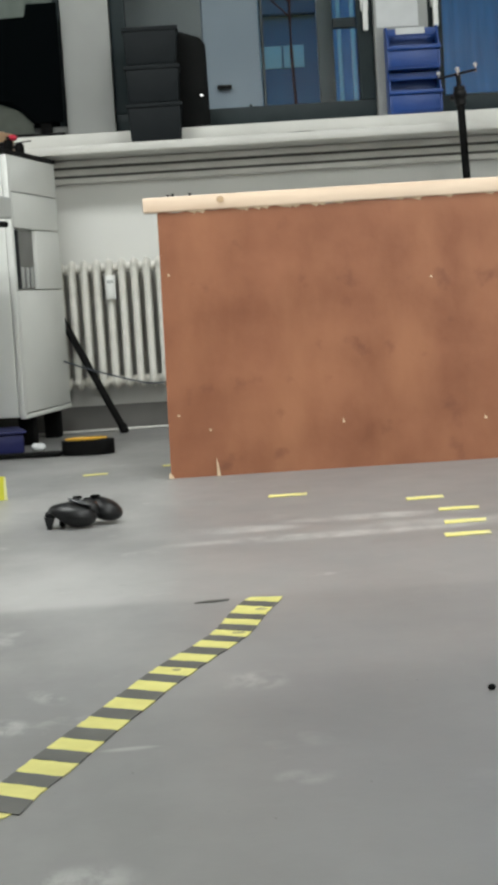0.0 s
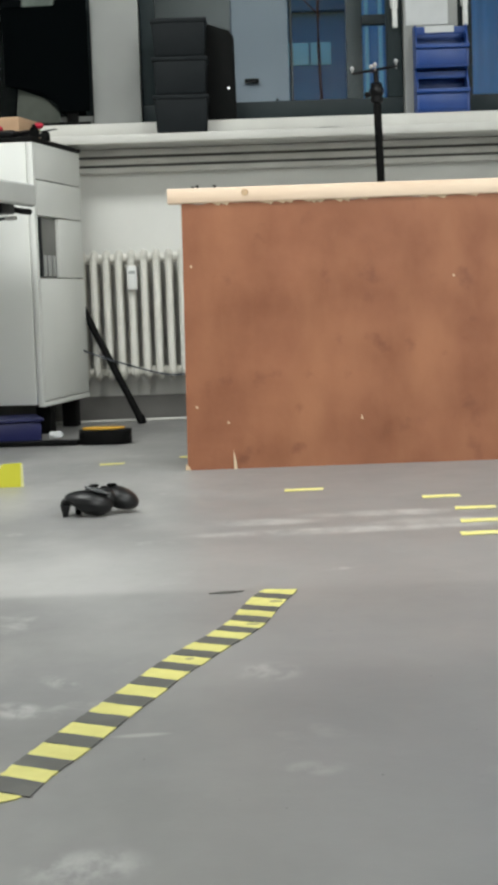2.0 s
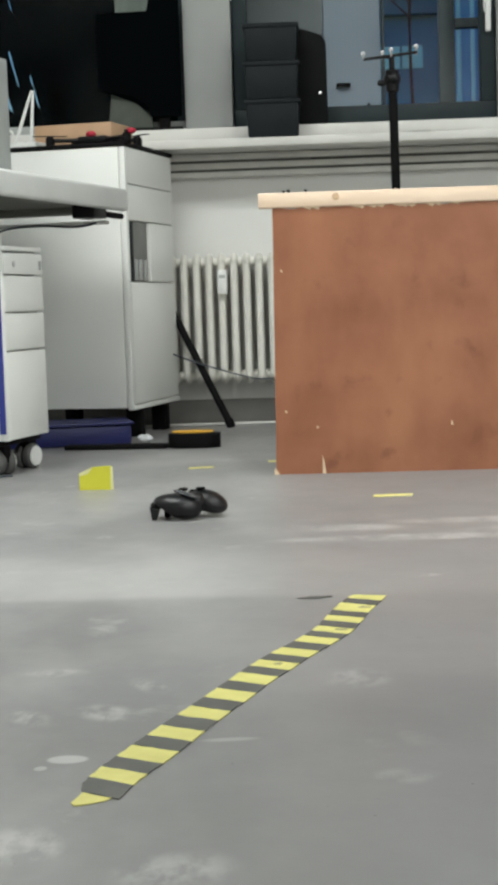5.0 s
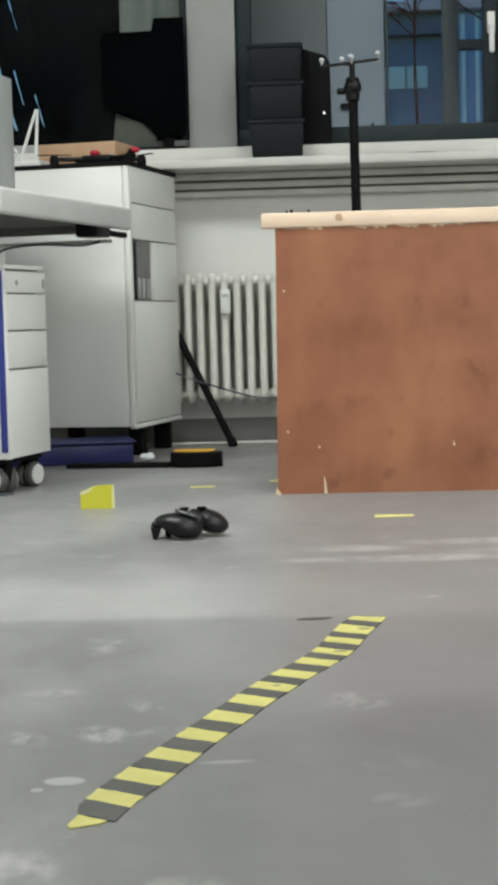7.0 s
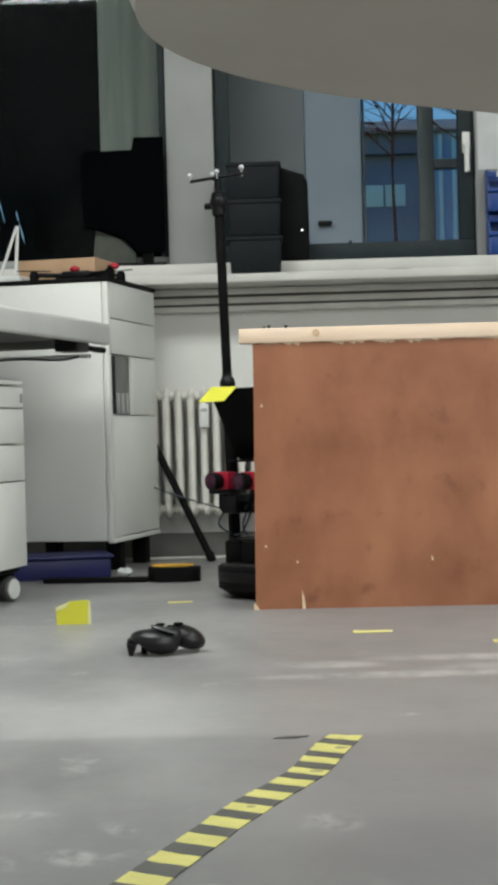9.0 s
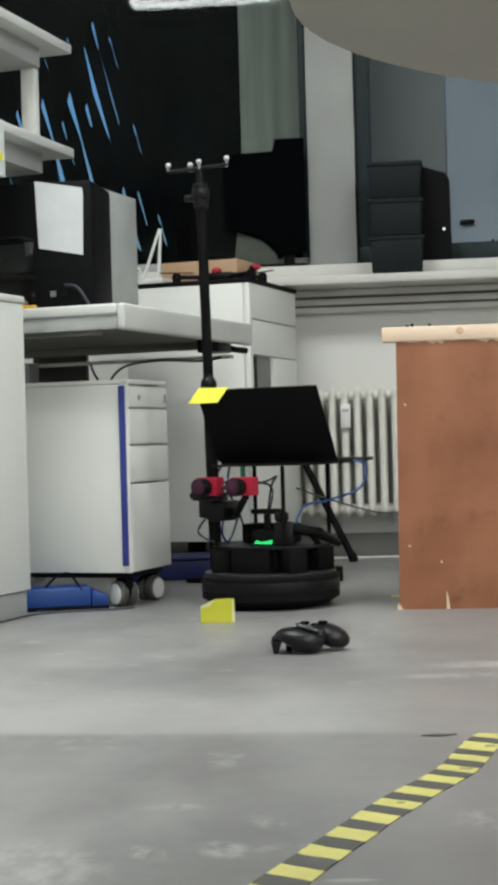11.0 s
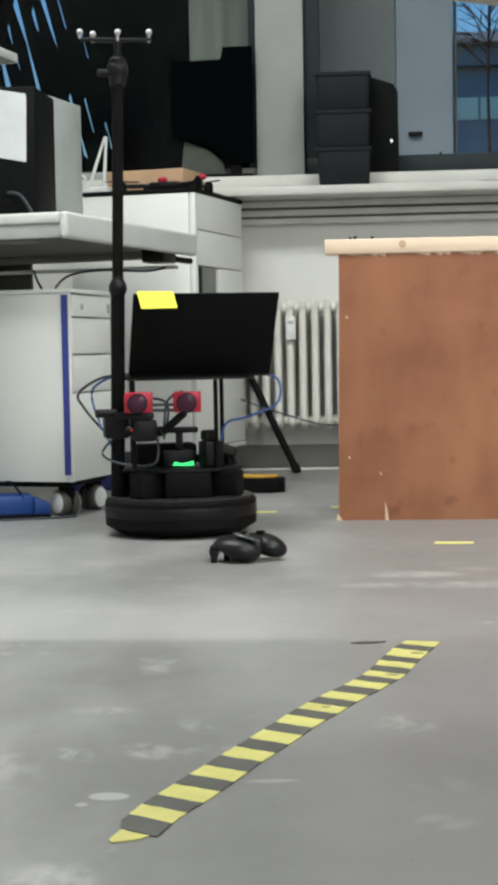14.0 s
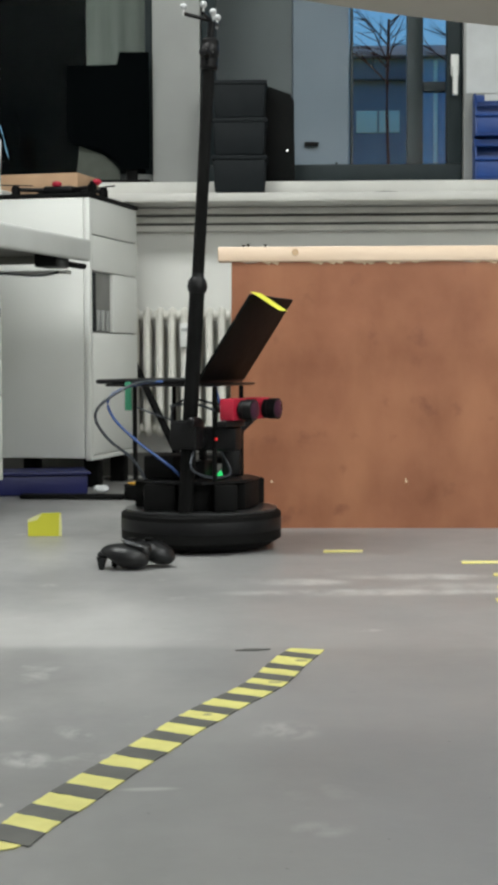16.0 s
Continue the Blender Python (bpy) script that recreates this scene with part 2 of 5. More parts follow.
M_TABLE = material("table_underside", (0.44, 0.42, 0.37), 0.6, scale=4, color2=(0.40, 0.38, 0.335), bump=0.04)
M_TABLEE = material("table_edge", (0.66, 0.66, 0.62), 0.4, scale=10)
M_ORANGE = material("orange_pad", (0.72, 0.40, 0.04), 0.6, scale=20)
M_CLEAR = glass_material("clear_box_plastic", (0.75, 0.78, 0.78))
# wall and door as the pane mirrors them, dimmed and bluish in colour
M_DRESS = material("reflected_wall_paint", (0.19, 0.20, 0.20), 0.8, scale=3, bump=0.1)
M_DOOR = material("reflected_door_paint", (0.29, 0.33, 0.38), 0.6, scale=3)
M_BARK = material("bark", (0.05, 0.045, 0.04), 0.9, scale=20)
# blue dusk light is put into the four far house colours
M_DUSKWALL = material("dusk_tinted_facade", (0.06, 0.24, 0.42), 0.8, scale=0.9, color2=(0.035, 0.15, 0.30))
M_EAVES = material("dusk_tinted_eaves", (0.30, 0.55, 0.72), 0.7, scale=2)
M_DUSKPALE = material("dusk_tinted_pale", (0.22, 0.75, 0.92), 0.6, scale=2)
M_DUSKBRIGHT = material("dusk_tinted_bright", (0.09, 0.42, 0.82), 0.7, scale=2, color2=(0.06, 0.30, 0.62), stretch=(3, 1, 0.3))
M_NIGHT = material("near_black", (0.002, 0.0028, 0.0032), 0.9, scale=4, spec=0.0)
M_CURTAIN = material("grey_curtain", (0.30, 0.32, 0.28), 0.9, scale=4, color2=(0.22, 0.24, 0.21), stretch=(9, 1, 0.5))


def board_material():
    m = material("red_brown_hardboard", (0.335, 0.132, 0.066), 0.5, scale=6.5, color2=(0.215, 0.074, 0.032), detail=9, bump=0.10, bump_scale=70, low=0.3, high=0.72)
    nt = m.node_tree
    b = nt.nodes["Principled BSDF"]
    src = b.inputs["Base Color"].links[0].from_socket
    tc = nt.nodes.new("ShaderNodeTexCoord")
    mp = nt.nodes.new("ShaderNodeMapping")
    mp.inputs["Scale"].default_value = (3.4, 1, 1.3)
    nt.links.new(tc.outputs["Object"], mp.inputs[0])
    n = nt.nodes.new("ShaderNodeTexNoise")
    n.inputs["Scale"].default_value, n.inputs["Detail"].default_value = 1.6, 7
    nt.links.new(mp.outputs[0], n.inputs["Vector"])
    r = nt.nodes.new("ShaderNodeMapRange")
    r.inputs[1].default_value, r.inputs[2].default_value = 0.46, 0.72
    nt.links.new(n.outputs["Fac"], r.inputs[0])
    mx = nt.nodes.new("ShaderNodeMix")
    mx.data_type = "RGBA"
    nt.links.new(r.outputs[0], mx.inputs[0])
    nt.links.new(src, mx.inputs[6])
    mx.inputs[7].default_value = (0.365, 0.152, 0.074, 1)
    # sparse darker stains
    n2 = nt.nodes.new("ShaderNodeTexNoise")
    n2.inputs["Scale"].default_value, n2.inputs["Detail"].default_value = 12, 4
    nt.links.new(tc.outputs["Object"], n2.inputs["Vector"])
    r2 = nt.nodes.new("ShaderNodeMapRange")
    r2.inputs[1].default_value, r2.inputs[2].default_value, r2.inputs[4].default_value = 0.61, 0.73, 0.6
    nt.links.new(n2.outputs["Fac"], r2.inputs[0])
    mx2 = nt.nodes.new("ShaderNodeMix")
    mx2.data_type = "RGBA"
    nt.links.new(r2.outputs[0], mx2.inputs[0])
    nt.links.new(mx.outputs[2], mx2.inputs[6])
    mx2.inputs[7].default_value = (0.16, 0.055, 0.028, 1)
    nt.links.new(mx2.outputs[2], b.inputs["Base Color"])
    return m


M_BOARD = board_material()


# ---- mesh helpers ----
def mesh_of(name, bm, mat, smooth=True):
    me = bpy.data.meshes.new(name)
    bmesh.ops.recalc_face_normals(bm, faces=bm.faces[:])
    bm.to_mesh(me)
    bm.free()
    me.materials.append(mat)
    if smooth:
        for p in me.polygons:
            p.use_smooth = True
        me.set_sharp_from_angle(angle=radians(38))
    return me


def part(name, bm, mat, parent=None, label="", m=None):
    ob = new(name, mesh_of(name, bm, mat))
    if parent is not None:
        ob.parent = parent
    if m is not None:
        ob.matrix_basis = m
    if label:
        ob["label"] = label
    return ob


def thing(name, m, label, category, group="", kind=""):
    ob = new(name)
    ob.empty_display_size = 0.05
    ob.matrix_basis = m
    return tagged(ob, label, category, group, kind)


def box(x0, y0, z0, x1, y1, z1, bevel=0.003, seg=2, bm=None):
    bm2 = bmesh.new()
    bmesh.ops.create_cube(bm2, size=1)
    for v in bm2.verts:
        v.co = Vector((x0 + (v.co.x + 0.5) * (x1 - x0), y0 + (v.co.y + 0.5) * (y1 - y0), z0 + (v.co.z + 0.5) * (z1 - z0)))
    if bevel:
        bmesh.ops.bevel(bm2, geom=bm2.edges[:], offset=bevel, segments=seg, affect="EDGES", profile=0.5)
    return join(bm, bm2)


def join(bm, bm2):
    if bm is None:
        return bm2
    me = bpy.data.meshes.new("tmp")
    bm2.to_mesh(me)
    bm2.free()
    bm.from_mesh(me)
    bpy.data.meshes.remove(me)
    return bm


def moved(bm, m):
    bmesh.ops.transform(bm, matrix=m, verts=bm.verts[:])
    return bm


def lathe(profile, steps=32, bm=None, close=True):
    """Turn (radius, z) pairs round the z axis."""
    bm2 = bmesh.new()
    rings = []
    for r, z in profile:
        rings.append([bm2.verts.new((r * math.cos(2 * math.pi * i / steps), r * math.sin(2 * math.pi * i / steps), z)) for i in range(steps)])
    for a, b in zip(rings, rings[1:]):
        for i in range(steps):
            j = (i + 1) % steps
            bm2.faces.new((a[i], a[j], b[j], b[i]))
    if close:
        bm2.faces.new(rings[0][::-1])
        bm2.faces.new(rings[-1])
    return join(bm, bm2)


def rod(p, q, r, r2=None, steps=14, bm=None):
    """A straight round bar between two points, with softened ends."""
    p, q = Vector(p), Vector(q)
    L, r2 = (q - p).length, r if r2 is None else r2
    e = min(r, r2) * 0.25
    b = lathe([(r - e, 0), (r, e), (r2, L - e), (r2 - e, L)], steps)
    turn = (q - p).to_track_quat("Z", "Y").to_matrix().to_4x4()
    moved(b, Matrix.Translation(p) @ turn)
    return join(bm, b)


def tube(points, r, steps=8, sub=6, bm=None):
    """A cable through points, rounded by a spline."""
    P = [Vector(p) for p in points]
    path = []
    for i in range(len(P) - 1):
        a, b, c, d = P[max(i - 1, 0)], P[i], P[i + 1], P[min(i + 2, len(P) - 1)]
        for k in range(sub):
            u = k / sub
            path.append(0.5 * ((2 * b) + (c - a) * u + (2 * a - 5 * b + 4 * c - d) * u * u + (3 * b - a - 3 * c + d) * u ** 3))
    path.append(P[-1])
    bm2 = bmesh.new()
    rings = []
    for i, p in enumerate(path):
        t = path[min(i + 1, len(path) - 1)] - path[max(i - 1, 0)]
        q = t.to_track_quat("Z", "Y")
        rings.append([bm2.verts.new(p + q @ Vector((r * math.cos(2 * math.pi * k / steps), r * math.sin(2 * math.pi * k / steps), 0))) for k in range(steps)])
    for a, b in zip(rings, rings[1:]):
        for k in range(steps):
            j = (k + 1) % steps
            bm2.faces.new((a[k], a[j], b[j], b[k]))
    bm2.faces.new(rings[0][::-1])
    bm2.faces.new(rings[-1])
    return join(bm, bm2)


def ball(c, r, bm=None, seg=14, squash=(1, 1, 1)):
    b = bmesh.new()
    bmesh.ops.create_uvsphere(b, u_segments=seg, v_segments=seg // 2 + 2, radius=1)
    for v in b.verts:
        v.co = Vector((c[0] + v.co.x * r * squash[0], c[1] + v.co.y * r * squash[1], c[2] + v.co.z * r * squash[2]))
    return join(bm, b)


def prism(outline, z0, z1, bevel=0.0, bm=None, seg=2):
    """A flat outline of (x, y) pairs, raised from z0 to z1."""
    b = bmesh.new()
    lo = [b.verts.new((x, y, z0)) for x, y in outline]
    hi = [b.verts.new((x, y, z1)) for x, y in outline]
    b.faces.new(lo[::-1])
    b.faces.new(hi)
    n = len(outline)
    for i in range(n):
        b.faces.new((lo[i], lo[(i + 1) % n], hi[(i + 1) % n], hi[i]))
    if bevel:
        edges = [e for e in b.edges if abs(e.verts[0].co.z - e.verts[1].co.z) < 1e-6]
        bmesh.ops.bevel(b, geom=edges, offset=bevel, segments=seg, affect="EDGES", profile=0.5)
    return join(bm, b)


def rounded(w, d, r, n=6):
    """Outline of a rounded rectangle about the origin."""
    out = []
    for cx, cy, a0 in ((w / 2 - r, d / 2 - r, 0), (-w / 2 + r, d / 2 - r, 90), (-w / 2 + r, -d / 2 + r, 180), (w / 2 - r, -d / 2 + r, 270)):
        for k in range(n + 1):
            a = radians(a0 + 90 * k / n)
            out.append((cx + r * math.cos(a), cy + r * math.sin(a)))
    return out


def structure(name, bm, mat, label, category):
    return tagged(part(name, bm, mat), label, category, kind="structure")


# ---- the room ----
WALL = 1.72
structure("floor", box(-3.2, -7.2, -0.12, 3.6, WALL + 0.3, 0, 0), M_FLOOR, "sealed grey screed floor with dusty smears and scuffs", "floor")
structure("ceiling", box(-3.2, -7.2, 2.9, 3.6, WALL + 0.3, 3.0, 0), M_CEIL, "white painted plaster ceiling", "ceiling")
structure("wall_west", box(-3.3, -7.2, 0, -3.2, WALL + 0.3, 2.9, 0), M_WALL, "off-white painted plaster wall", "wall")
structure("wall_east", box(3.6, -7.2, 0, 3.7, WALL + 0.3, 2.9, 0), M_WALL, "off-white painted plaster wall", "wall")
structure("wall_south", box(-3.2, -7.3, 0, 3.6, -7.2, 2.9, 0), M_WALL, "off-white painted plaster wall", "wall")


def wall_north():
    """Parapet, pillars between the windows, and lintel."""
    b = box(-3.2, WALL, 0, 3.6, WALL + 0.3, 1.035, 0)
    box(-3.2, WALL, 2.5, 3.6, WALL + 0.3, 2.9, 0, bm=b)
    ob = structure("wall_north", b, M_WALL, "off-white painted parapet wall below a row of windows", "wall")
    for x0, x1 in ((-3.2, -2.6), (-0.345, -0.178), (0.742, 0.930), (2.6, 3.6)):
        structure("wall_pillar", box(x0, WALL - 0.004, 1.0355, x1, WALL + 0.3, 2.4995, 0.004), M_PILLAR, "grey painted pillar between two windows", "pillar")
    return ob


wall_north()
# thin dark grey band along the foot of the parapet
structure("wall_foot_band", box(-3.2, WALL - 0.016, 0.0005, 3.6, WALL - 0.0005, 0.085, 0.003), M_FOOTBAND, "dark grey band along the foot of the parapet", "skirting board")
structure("window_sill", box(-3.2, 1.50, 0.945, 3.6, WALL - 0.001, 0.975, 0.005), M_SILL, "off-white painted window sill above the radiator", "window sill")
structure("window_ledge", box(-3.2, 1.62, 0.9755, 3.6, WALL - 0.0045, 1.026, 0.005), M_SILL, "raised off-white inner window ledge", "window sill")


def conduits():
    c = thing("cable_trunking", pose(0, 0, 0), "off-white cable trunking with dark joints along the wall", "cable duct")
    for z0, z1 in ((0.9205, 0.943), (0.890, 0.911), (0.862, 0.881)):
        part("duct", box(-3.1, WALL - 0.035, z0, 3.5, WALL - 0.001, z1, 0.003), M_CONDUIT, c)
    # dark strips: the upper fills a gap, the lower paints a duct's shadow
    for z in (0.9157, 0.8855):
        part("joint", box(-3.1, WALL - 0.026, z - 0.0045, 3.5, WALL - 0.002, z + 0.0045, 0), M_GAP, c, "dark strip for gap and shadow between the ducts")
    return c


conduits()


def window(name, x0, x1, z0, z1, label, bars=(), slim=False):
    """A framed pane set in the depth of the wall."""
    w = thing(name, pose(0, 0, 0), label, "window", kind="structure")
    y0, y1, f = WALL + 0.03, WALL + 0.10, 0.032 if slim else 0.062
    for n, b in (("sill_bar", (x0, z0, x1, z0 + f)), ("head_bar", (x0, z1 - f, x1, z1)), ("jamb", (x0, z0 + f, x0 + f * 0.85, z1 - f)), ("jamb", (x1 - f * 0.85, z0 + f, x1, z1 - f))):
        part(n, box(b[0], y0, b[1], b[2], y1, b[3], 0.004), M_PILLAR if slim and n == "sill_bar" else M_FRAME, w)
    for bx in bars:
        part("mullion", box(bx - 0.03, y0 + 0.01, z0 + f, bx + 0.03, y1 - 0.01, z1 - f, 0.004), M_FRAME, w)
    p = part("pane", box(x0 + f * 0.85, y0 + 0.03, z0 + f, x1 - f * 0.85, y0 + 0.036, z1 - f, 0), M_GLASS, w)
    p.visible_shadow = False
    return w


window("window_1", -2.598, -0.347, 1.036, 2.498, "wide dark-framed window with a black pane", slim=True)
window("window_2", -0.176, 0.740, 1.036, 2.498, "anthracite framed window with a blue dusk view")
window("window_3", 0.932, 2.598, 1.036, 2.498, "anthracite framed window with a dim courtyard view")


def window_handle(x):
    h = thing("window_handle", pose(x, WALL + 0.028, 1.43), "white plastic window handle on a dark frame", "handle", "window handles")
    part("plate", box(-0.014, -0.010, -0.03, 0.014, 0.0, 0.045, 0.004), M_WHITEP, h)
    part("lever", box(-0.009, -0.034, -0.10, 0.009, -0.0105, -0.0, 0.005), M_WHITEP, h)
    return h


window_handle(0.713)
window_handle(0.958)


# ---- behind the windows: the dusk view and stand-ins for reflections ----
structure("ground", box(-60, WALL + 0.31, -0.4, 60, 120, -0.3, 0), M_NIGHT, "dark ground outside the building at dusk", "ground")


def reflected_wall():
    """Wall and door built behind the glass in place of the room's reflection."""
    w = thing("reflected_wall_standin", pose(0, 0, 0), "grey wall with a white door, standing in for the room's reflection", "building", kind="structure")
    part("wall", box(-0.245, 2.15, -0.29, 0.142, 2.45, 3.0, 0), M_DRESS, w)
    part("parapet", box(-0.245, 2.13, 3.001, 0.142, 2.47, 3.06, 0.005), M_DRESS, w)
    d = part("door", box(0.1425, 2.165, -0.29, 0.357, 2.21, 3.0, 0.006), M_DOOR, w, "white door leaf of the reflected room")
    part("handle", box(0.188, 2.135, 1.215, 0.242, 2.164, 1.230, 0.004), M_BLACKM, d)
    part("lock", box(0.304, 2.145, 1.112, 0.314, 2.164, 1.155, 0.004), M_BLACKM, d)
    for x in (0.254, 0.292):
        part("vent", box(x, 2.145, 0.98, x + 0.019, 2.164, 1.078, 0.003), M_DRESS, d, "grey upright vent slot")
    return w


reflected_wall()


def reflected_window():
    s = thing("reflected_window", pose(0, 0, 0), "dark window frame against a blue dusk sky, standing in for a reflection", "window", kind="structure")
    # added frame that stands in for the reflected window opposite
    for x0, x1 in ((0.362, 0.374), (0.577, 0.638), (0.742, 0.83)):
        part("stile", box(x0, 2.2, -0.29, x1, 2.25, 2.4, 0.004), M_FRAMEL, s)
    for x0, x1, z0, z1 in ((0.639, 0.741, 1.425, 1.462), (0.375, 0.576, -0.29, 0.95), (0.639, 0.741, -0.29, 0.95)):
        part("rail", box(x0, 2.205, z0, x1, 2.245, z1, 0.004), M_FRAMEL, s)
    return s


reflected_window()


def bare_tree(x, y, h, seed):
    rnd = random.Random(seed)
    t = thing("bare_tree", pose(x, y, -0.3), "leafless dark tree against the dusk sky", "tree", "bare trees")
    part("trunk", tube([(0, 0, 0), (0.05, 0, h * 0.3), (-0.04, 0.02, h * 0.6), (0.0, 0.0, h * 0.8)], 0.032, 8, 4), M_BARK, t)
    b = None
    for i in range(9):
        a, up = rnd.uniform(0, 6.28), rnd.uniform(0.66, 0.8)
        r1 = rnd.uniform(0.6, 1.6)
        p0 = Vector((0, 0, h * up))
        p1 = p0 + Vector((math.cos(a) * r1 * 0.6, math.sin(a) * r1 * 0.6, rnd.uniform(0.3, 0.7)))
        p2 = p1 + Vector((math.cos(a) * r1 * 0.6, math.sin(a) * r1 * 0.6, rnd.uniform(-0.1, 0.4)))
        b = rod(p0, p1, 0.018, 0.012, 6, b)
        b = rod(p1, p2, 0.012, 0.006, 6, b)
        for k in range(6):
            a2 = a + rnd.uniform(-1.2, 1.2)
            q0 = p0.lerp(p1, rnd.uniform(0.4, 1))
            b = rod(q0, q0 + Vector((math.cos(a2) * 0.5, math.sin(a2) * 0.5, rnd.uniform(0.0, 0.6))), 0.010, 0.004, 5, b)
    part("limbs", b, M_BARK, t)
    return t


bare_tree(2.0, 29.0, 9.6, 3)
bare_tree(3.6, 30.0, 9.9, 8)


def far_house():
    o = thing("far_house", pose(0, 34, -0.3), "distant flat-roofed building with blue dusk light in its colours", "building", kind="structure")
    # walls, eaves and panes are tinted with dusk light by their materials
    part("wall", box(-6, 0, 0, 2.95, 6, 7.78, 0), M_DUSKWALL, o)
    part("annex", box(2.96, -0.3, 0, 14, 6, 7.78, 0), M_DUSKBRIGHT, o, "side wing tinted a brighter dusk blue")
    part("roof", box(-6.2, -0.6, 7.785, 14.2, 6.2, 8.02, 0.02), M_EAVES, o, "eaves tinted pale with dusk light")
    part("eaves_shadow_board", box(-6.1, -0.25, 7.30, 2.9, -0.001, 7.78, 0.02), M_DUSKWALL, o)
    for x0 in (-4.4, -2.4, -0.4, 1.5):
        w = part("window", box(x0, -0.03, 6.08, x0 + 1.03, -0.002, 6.60, 0.01), M_DUSKPALE, o)
        part("mullion", box(x0 + 0.50, -0.06, 6.09, x0 + 0.54, -0.031, 6.59, 0.0), M_DUSKWALL, w)
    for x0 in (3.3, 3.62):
        part("pilaster", box(x0, -0.42, 0, x0 + 0.10, -0.301, 7.7, 0.01), M_DUSKPALE, o)
    return o


far_house()


def pane_backing():
    """Added black boards and slanting slats that give the wide window its dark pane and sky streaks, and a grey curtain
    beside them.
    """
    rnd = random.Random(5)
    h = thing("pane_backing", pose(0.045, 0, 0.02), "added black boards and slats whose gaps give the pane its blue streaks", "screen", kind="structure")
    part("board", moved(prism([(-0.63, -0.29), (-0.30, -0.29), (-0.30, 3.4), (-1.55, 3.4)], 0, 0.04), pose(0, 2.28, 0, 90, 0, 0)), M_NIGHT, h)
    # invented slats: sky in their gaps stands for streaks mirrored in the pane
    for i in range(-1, 13):
        x, w = -1.10 - i * 0.056, 0.0240
        s = None
        for k in range(9):
            z0 = -0.2 + 0.36 * k
            e = rnd.uniform(0.0, 0.012)
            s = prism([(-w, z0), (w + e * 0.3, z0), (w - e, z0 + 0.18), (w + 0.004, z0 + 0.36), (-w, z0 + 0.36), (-w + e, z0 + 0.2)], 0, 0.006, bm=s)
            if rnd.random() < 0.82:
                a = z0 + rnd.uniform(0, 0.2)
                s = prism([(w * 0.6, a - 0.05), (w * 1.7, a), (w * 1.7, a + rnd.uniform(0.10, 0.24)), (w * 0.6, a + 0.28)], 0.0065, 0.010, bm=s)
        moved(s, pose(x, 2.20 + 0.014 * (i % 2), 0.0, 90, 0, 0) @ pose(0, 1.5, 0, 0, 0, 14) @ pose(0, -1.5, 0))
        part("slat", s, M_NIGHT, h)
    c = thing("grey_curtain", pose(0.045, 0, 0), "pale grey curtain hanging in folds behind the dark window", "curtain")
    out = [(-0.685 + 0.0056 * k, 2.19 + 0.004 * math.sin(k * 0.5) + 0.003 * math.sin(k * 0.17 + 1)) for k in range(60)]
    part("cloth", prism(out + [(x, y + 0.006) for x, y in reversed(out)], 1.53, 2.6), M_CURTAIN, c)
    part("rod", rod((-0.70, 2.195, 2.61), (-0.33, 2.195, 2.61), 0.012), M_FRAME, c)
    return h


pane_backing()


# ---- lamps overhead ----
def ceiling_lamp(x, y, turn):
    c = thing("ceiling_lamp", pose(x, y, 2.9, 0, 0, turn), "white linear ceiling lamp with bright diffuser", "ceiling light", "ceiling lamps")
    part("housing", box(-0.68, -0.16, -0.05, 0.68, 0.16, -0.001, 0.006), M_WHITEP, c)
    part("diffuser", box(-0.65, -0.14, -0.0565, 0.65, 0.14, -0.0505, 0.001), M_TUBE, c)
    return c


for lx, ly, lp, la in LAMPS:
    ceiling_lamp(lx, ly, la)


# ---- radiator ----
def radiator():
    r = thing("radiator", pose(-0.446, 1.645, 0.143), "cream enamelled column radiator below the window sill", "radiator")
    pitch, n, h = 0.0432, 26, 0.452
    bm = None
    for dy in (-0.042, 0.0, 0.042):
        bm = tube([(0, dy, 0.03), (0, dy, 0.12), (0, dy, h - 0.12), (0, dy, h - 0.03)], 0.0125, 8, 1, bm)
    for z in (0.028, h - 0.028):
        bm = ball((0, 0, z), 0.03, bm, 12, (0.55, 2.0, 0.95))
    me = mesh_of("section", bm, M_RAD)
    for i in range(n):
        s = new("section", me)
        s.parent, s.location = r, (i * pitch, 0, 0)
    part("lower_hub", rod((-0.02, 0.0, 0.03), (n * pitch, 0.0, 0.03), 0.017), M_RAD, r)
    part("upper_hub", rod((-0.02, 0.0, h - 0.03), (n * pitch, 0.0, h - 0.03), 0.017), M_RAD, r)
    for x in (0.31, 0.95):
        part("wall_bracket", box(x - 0.01, 0.04, 0.10, x + 0.01, 0.0745, 0.13, 0.002), M_RAD, r)
    return r


radiator()


def heat_meter():
    m = thing("heat_meter", pose(-0.226, 1.582, 0.455), "small white heat meter clipped on the radiator", "heat meter")
    part("body", box(-0.017, -0.014, 0, 0.017, 0.008, 0.082, 0.004), M_WHITEP, m)
    part("window", box(-0.011, -0.0155, 0.055, 0.011, -0.0145, 0.066, 0), M_GREYP, m)
    return m


heat_meter()


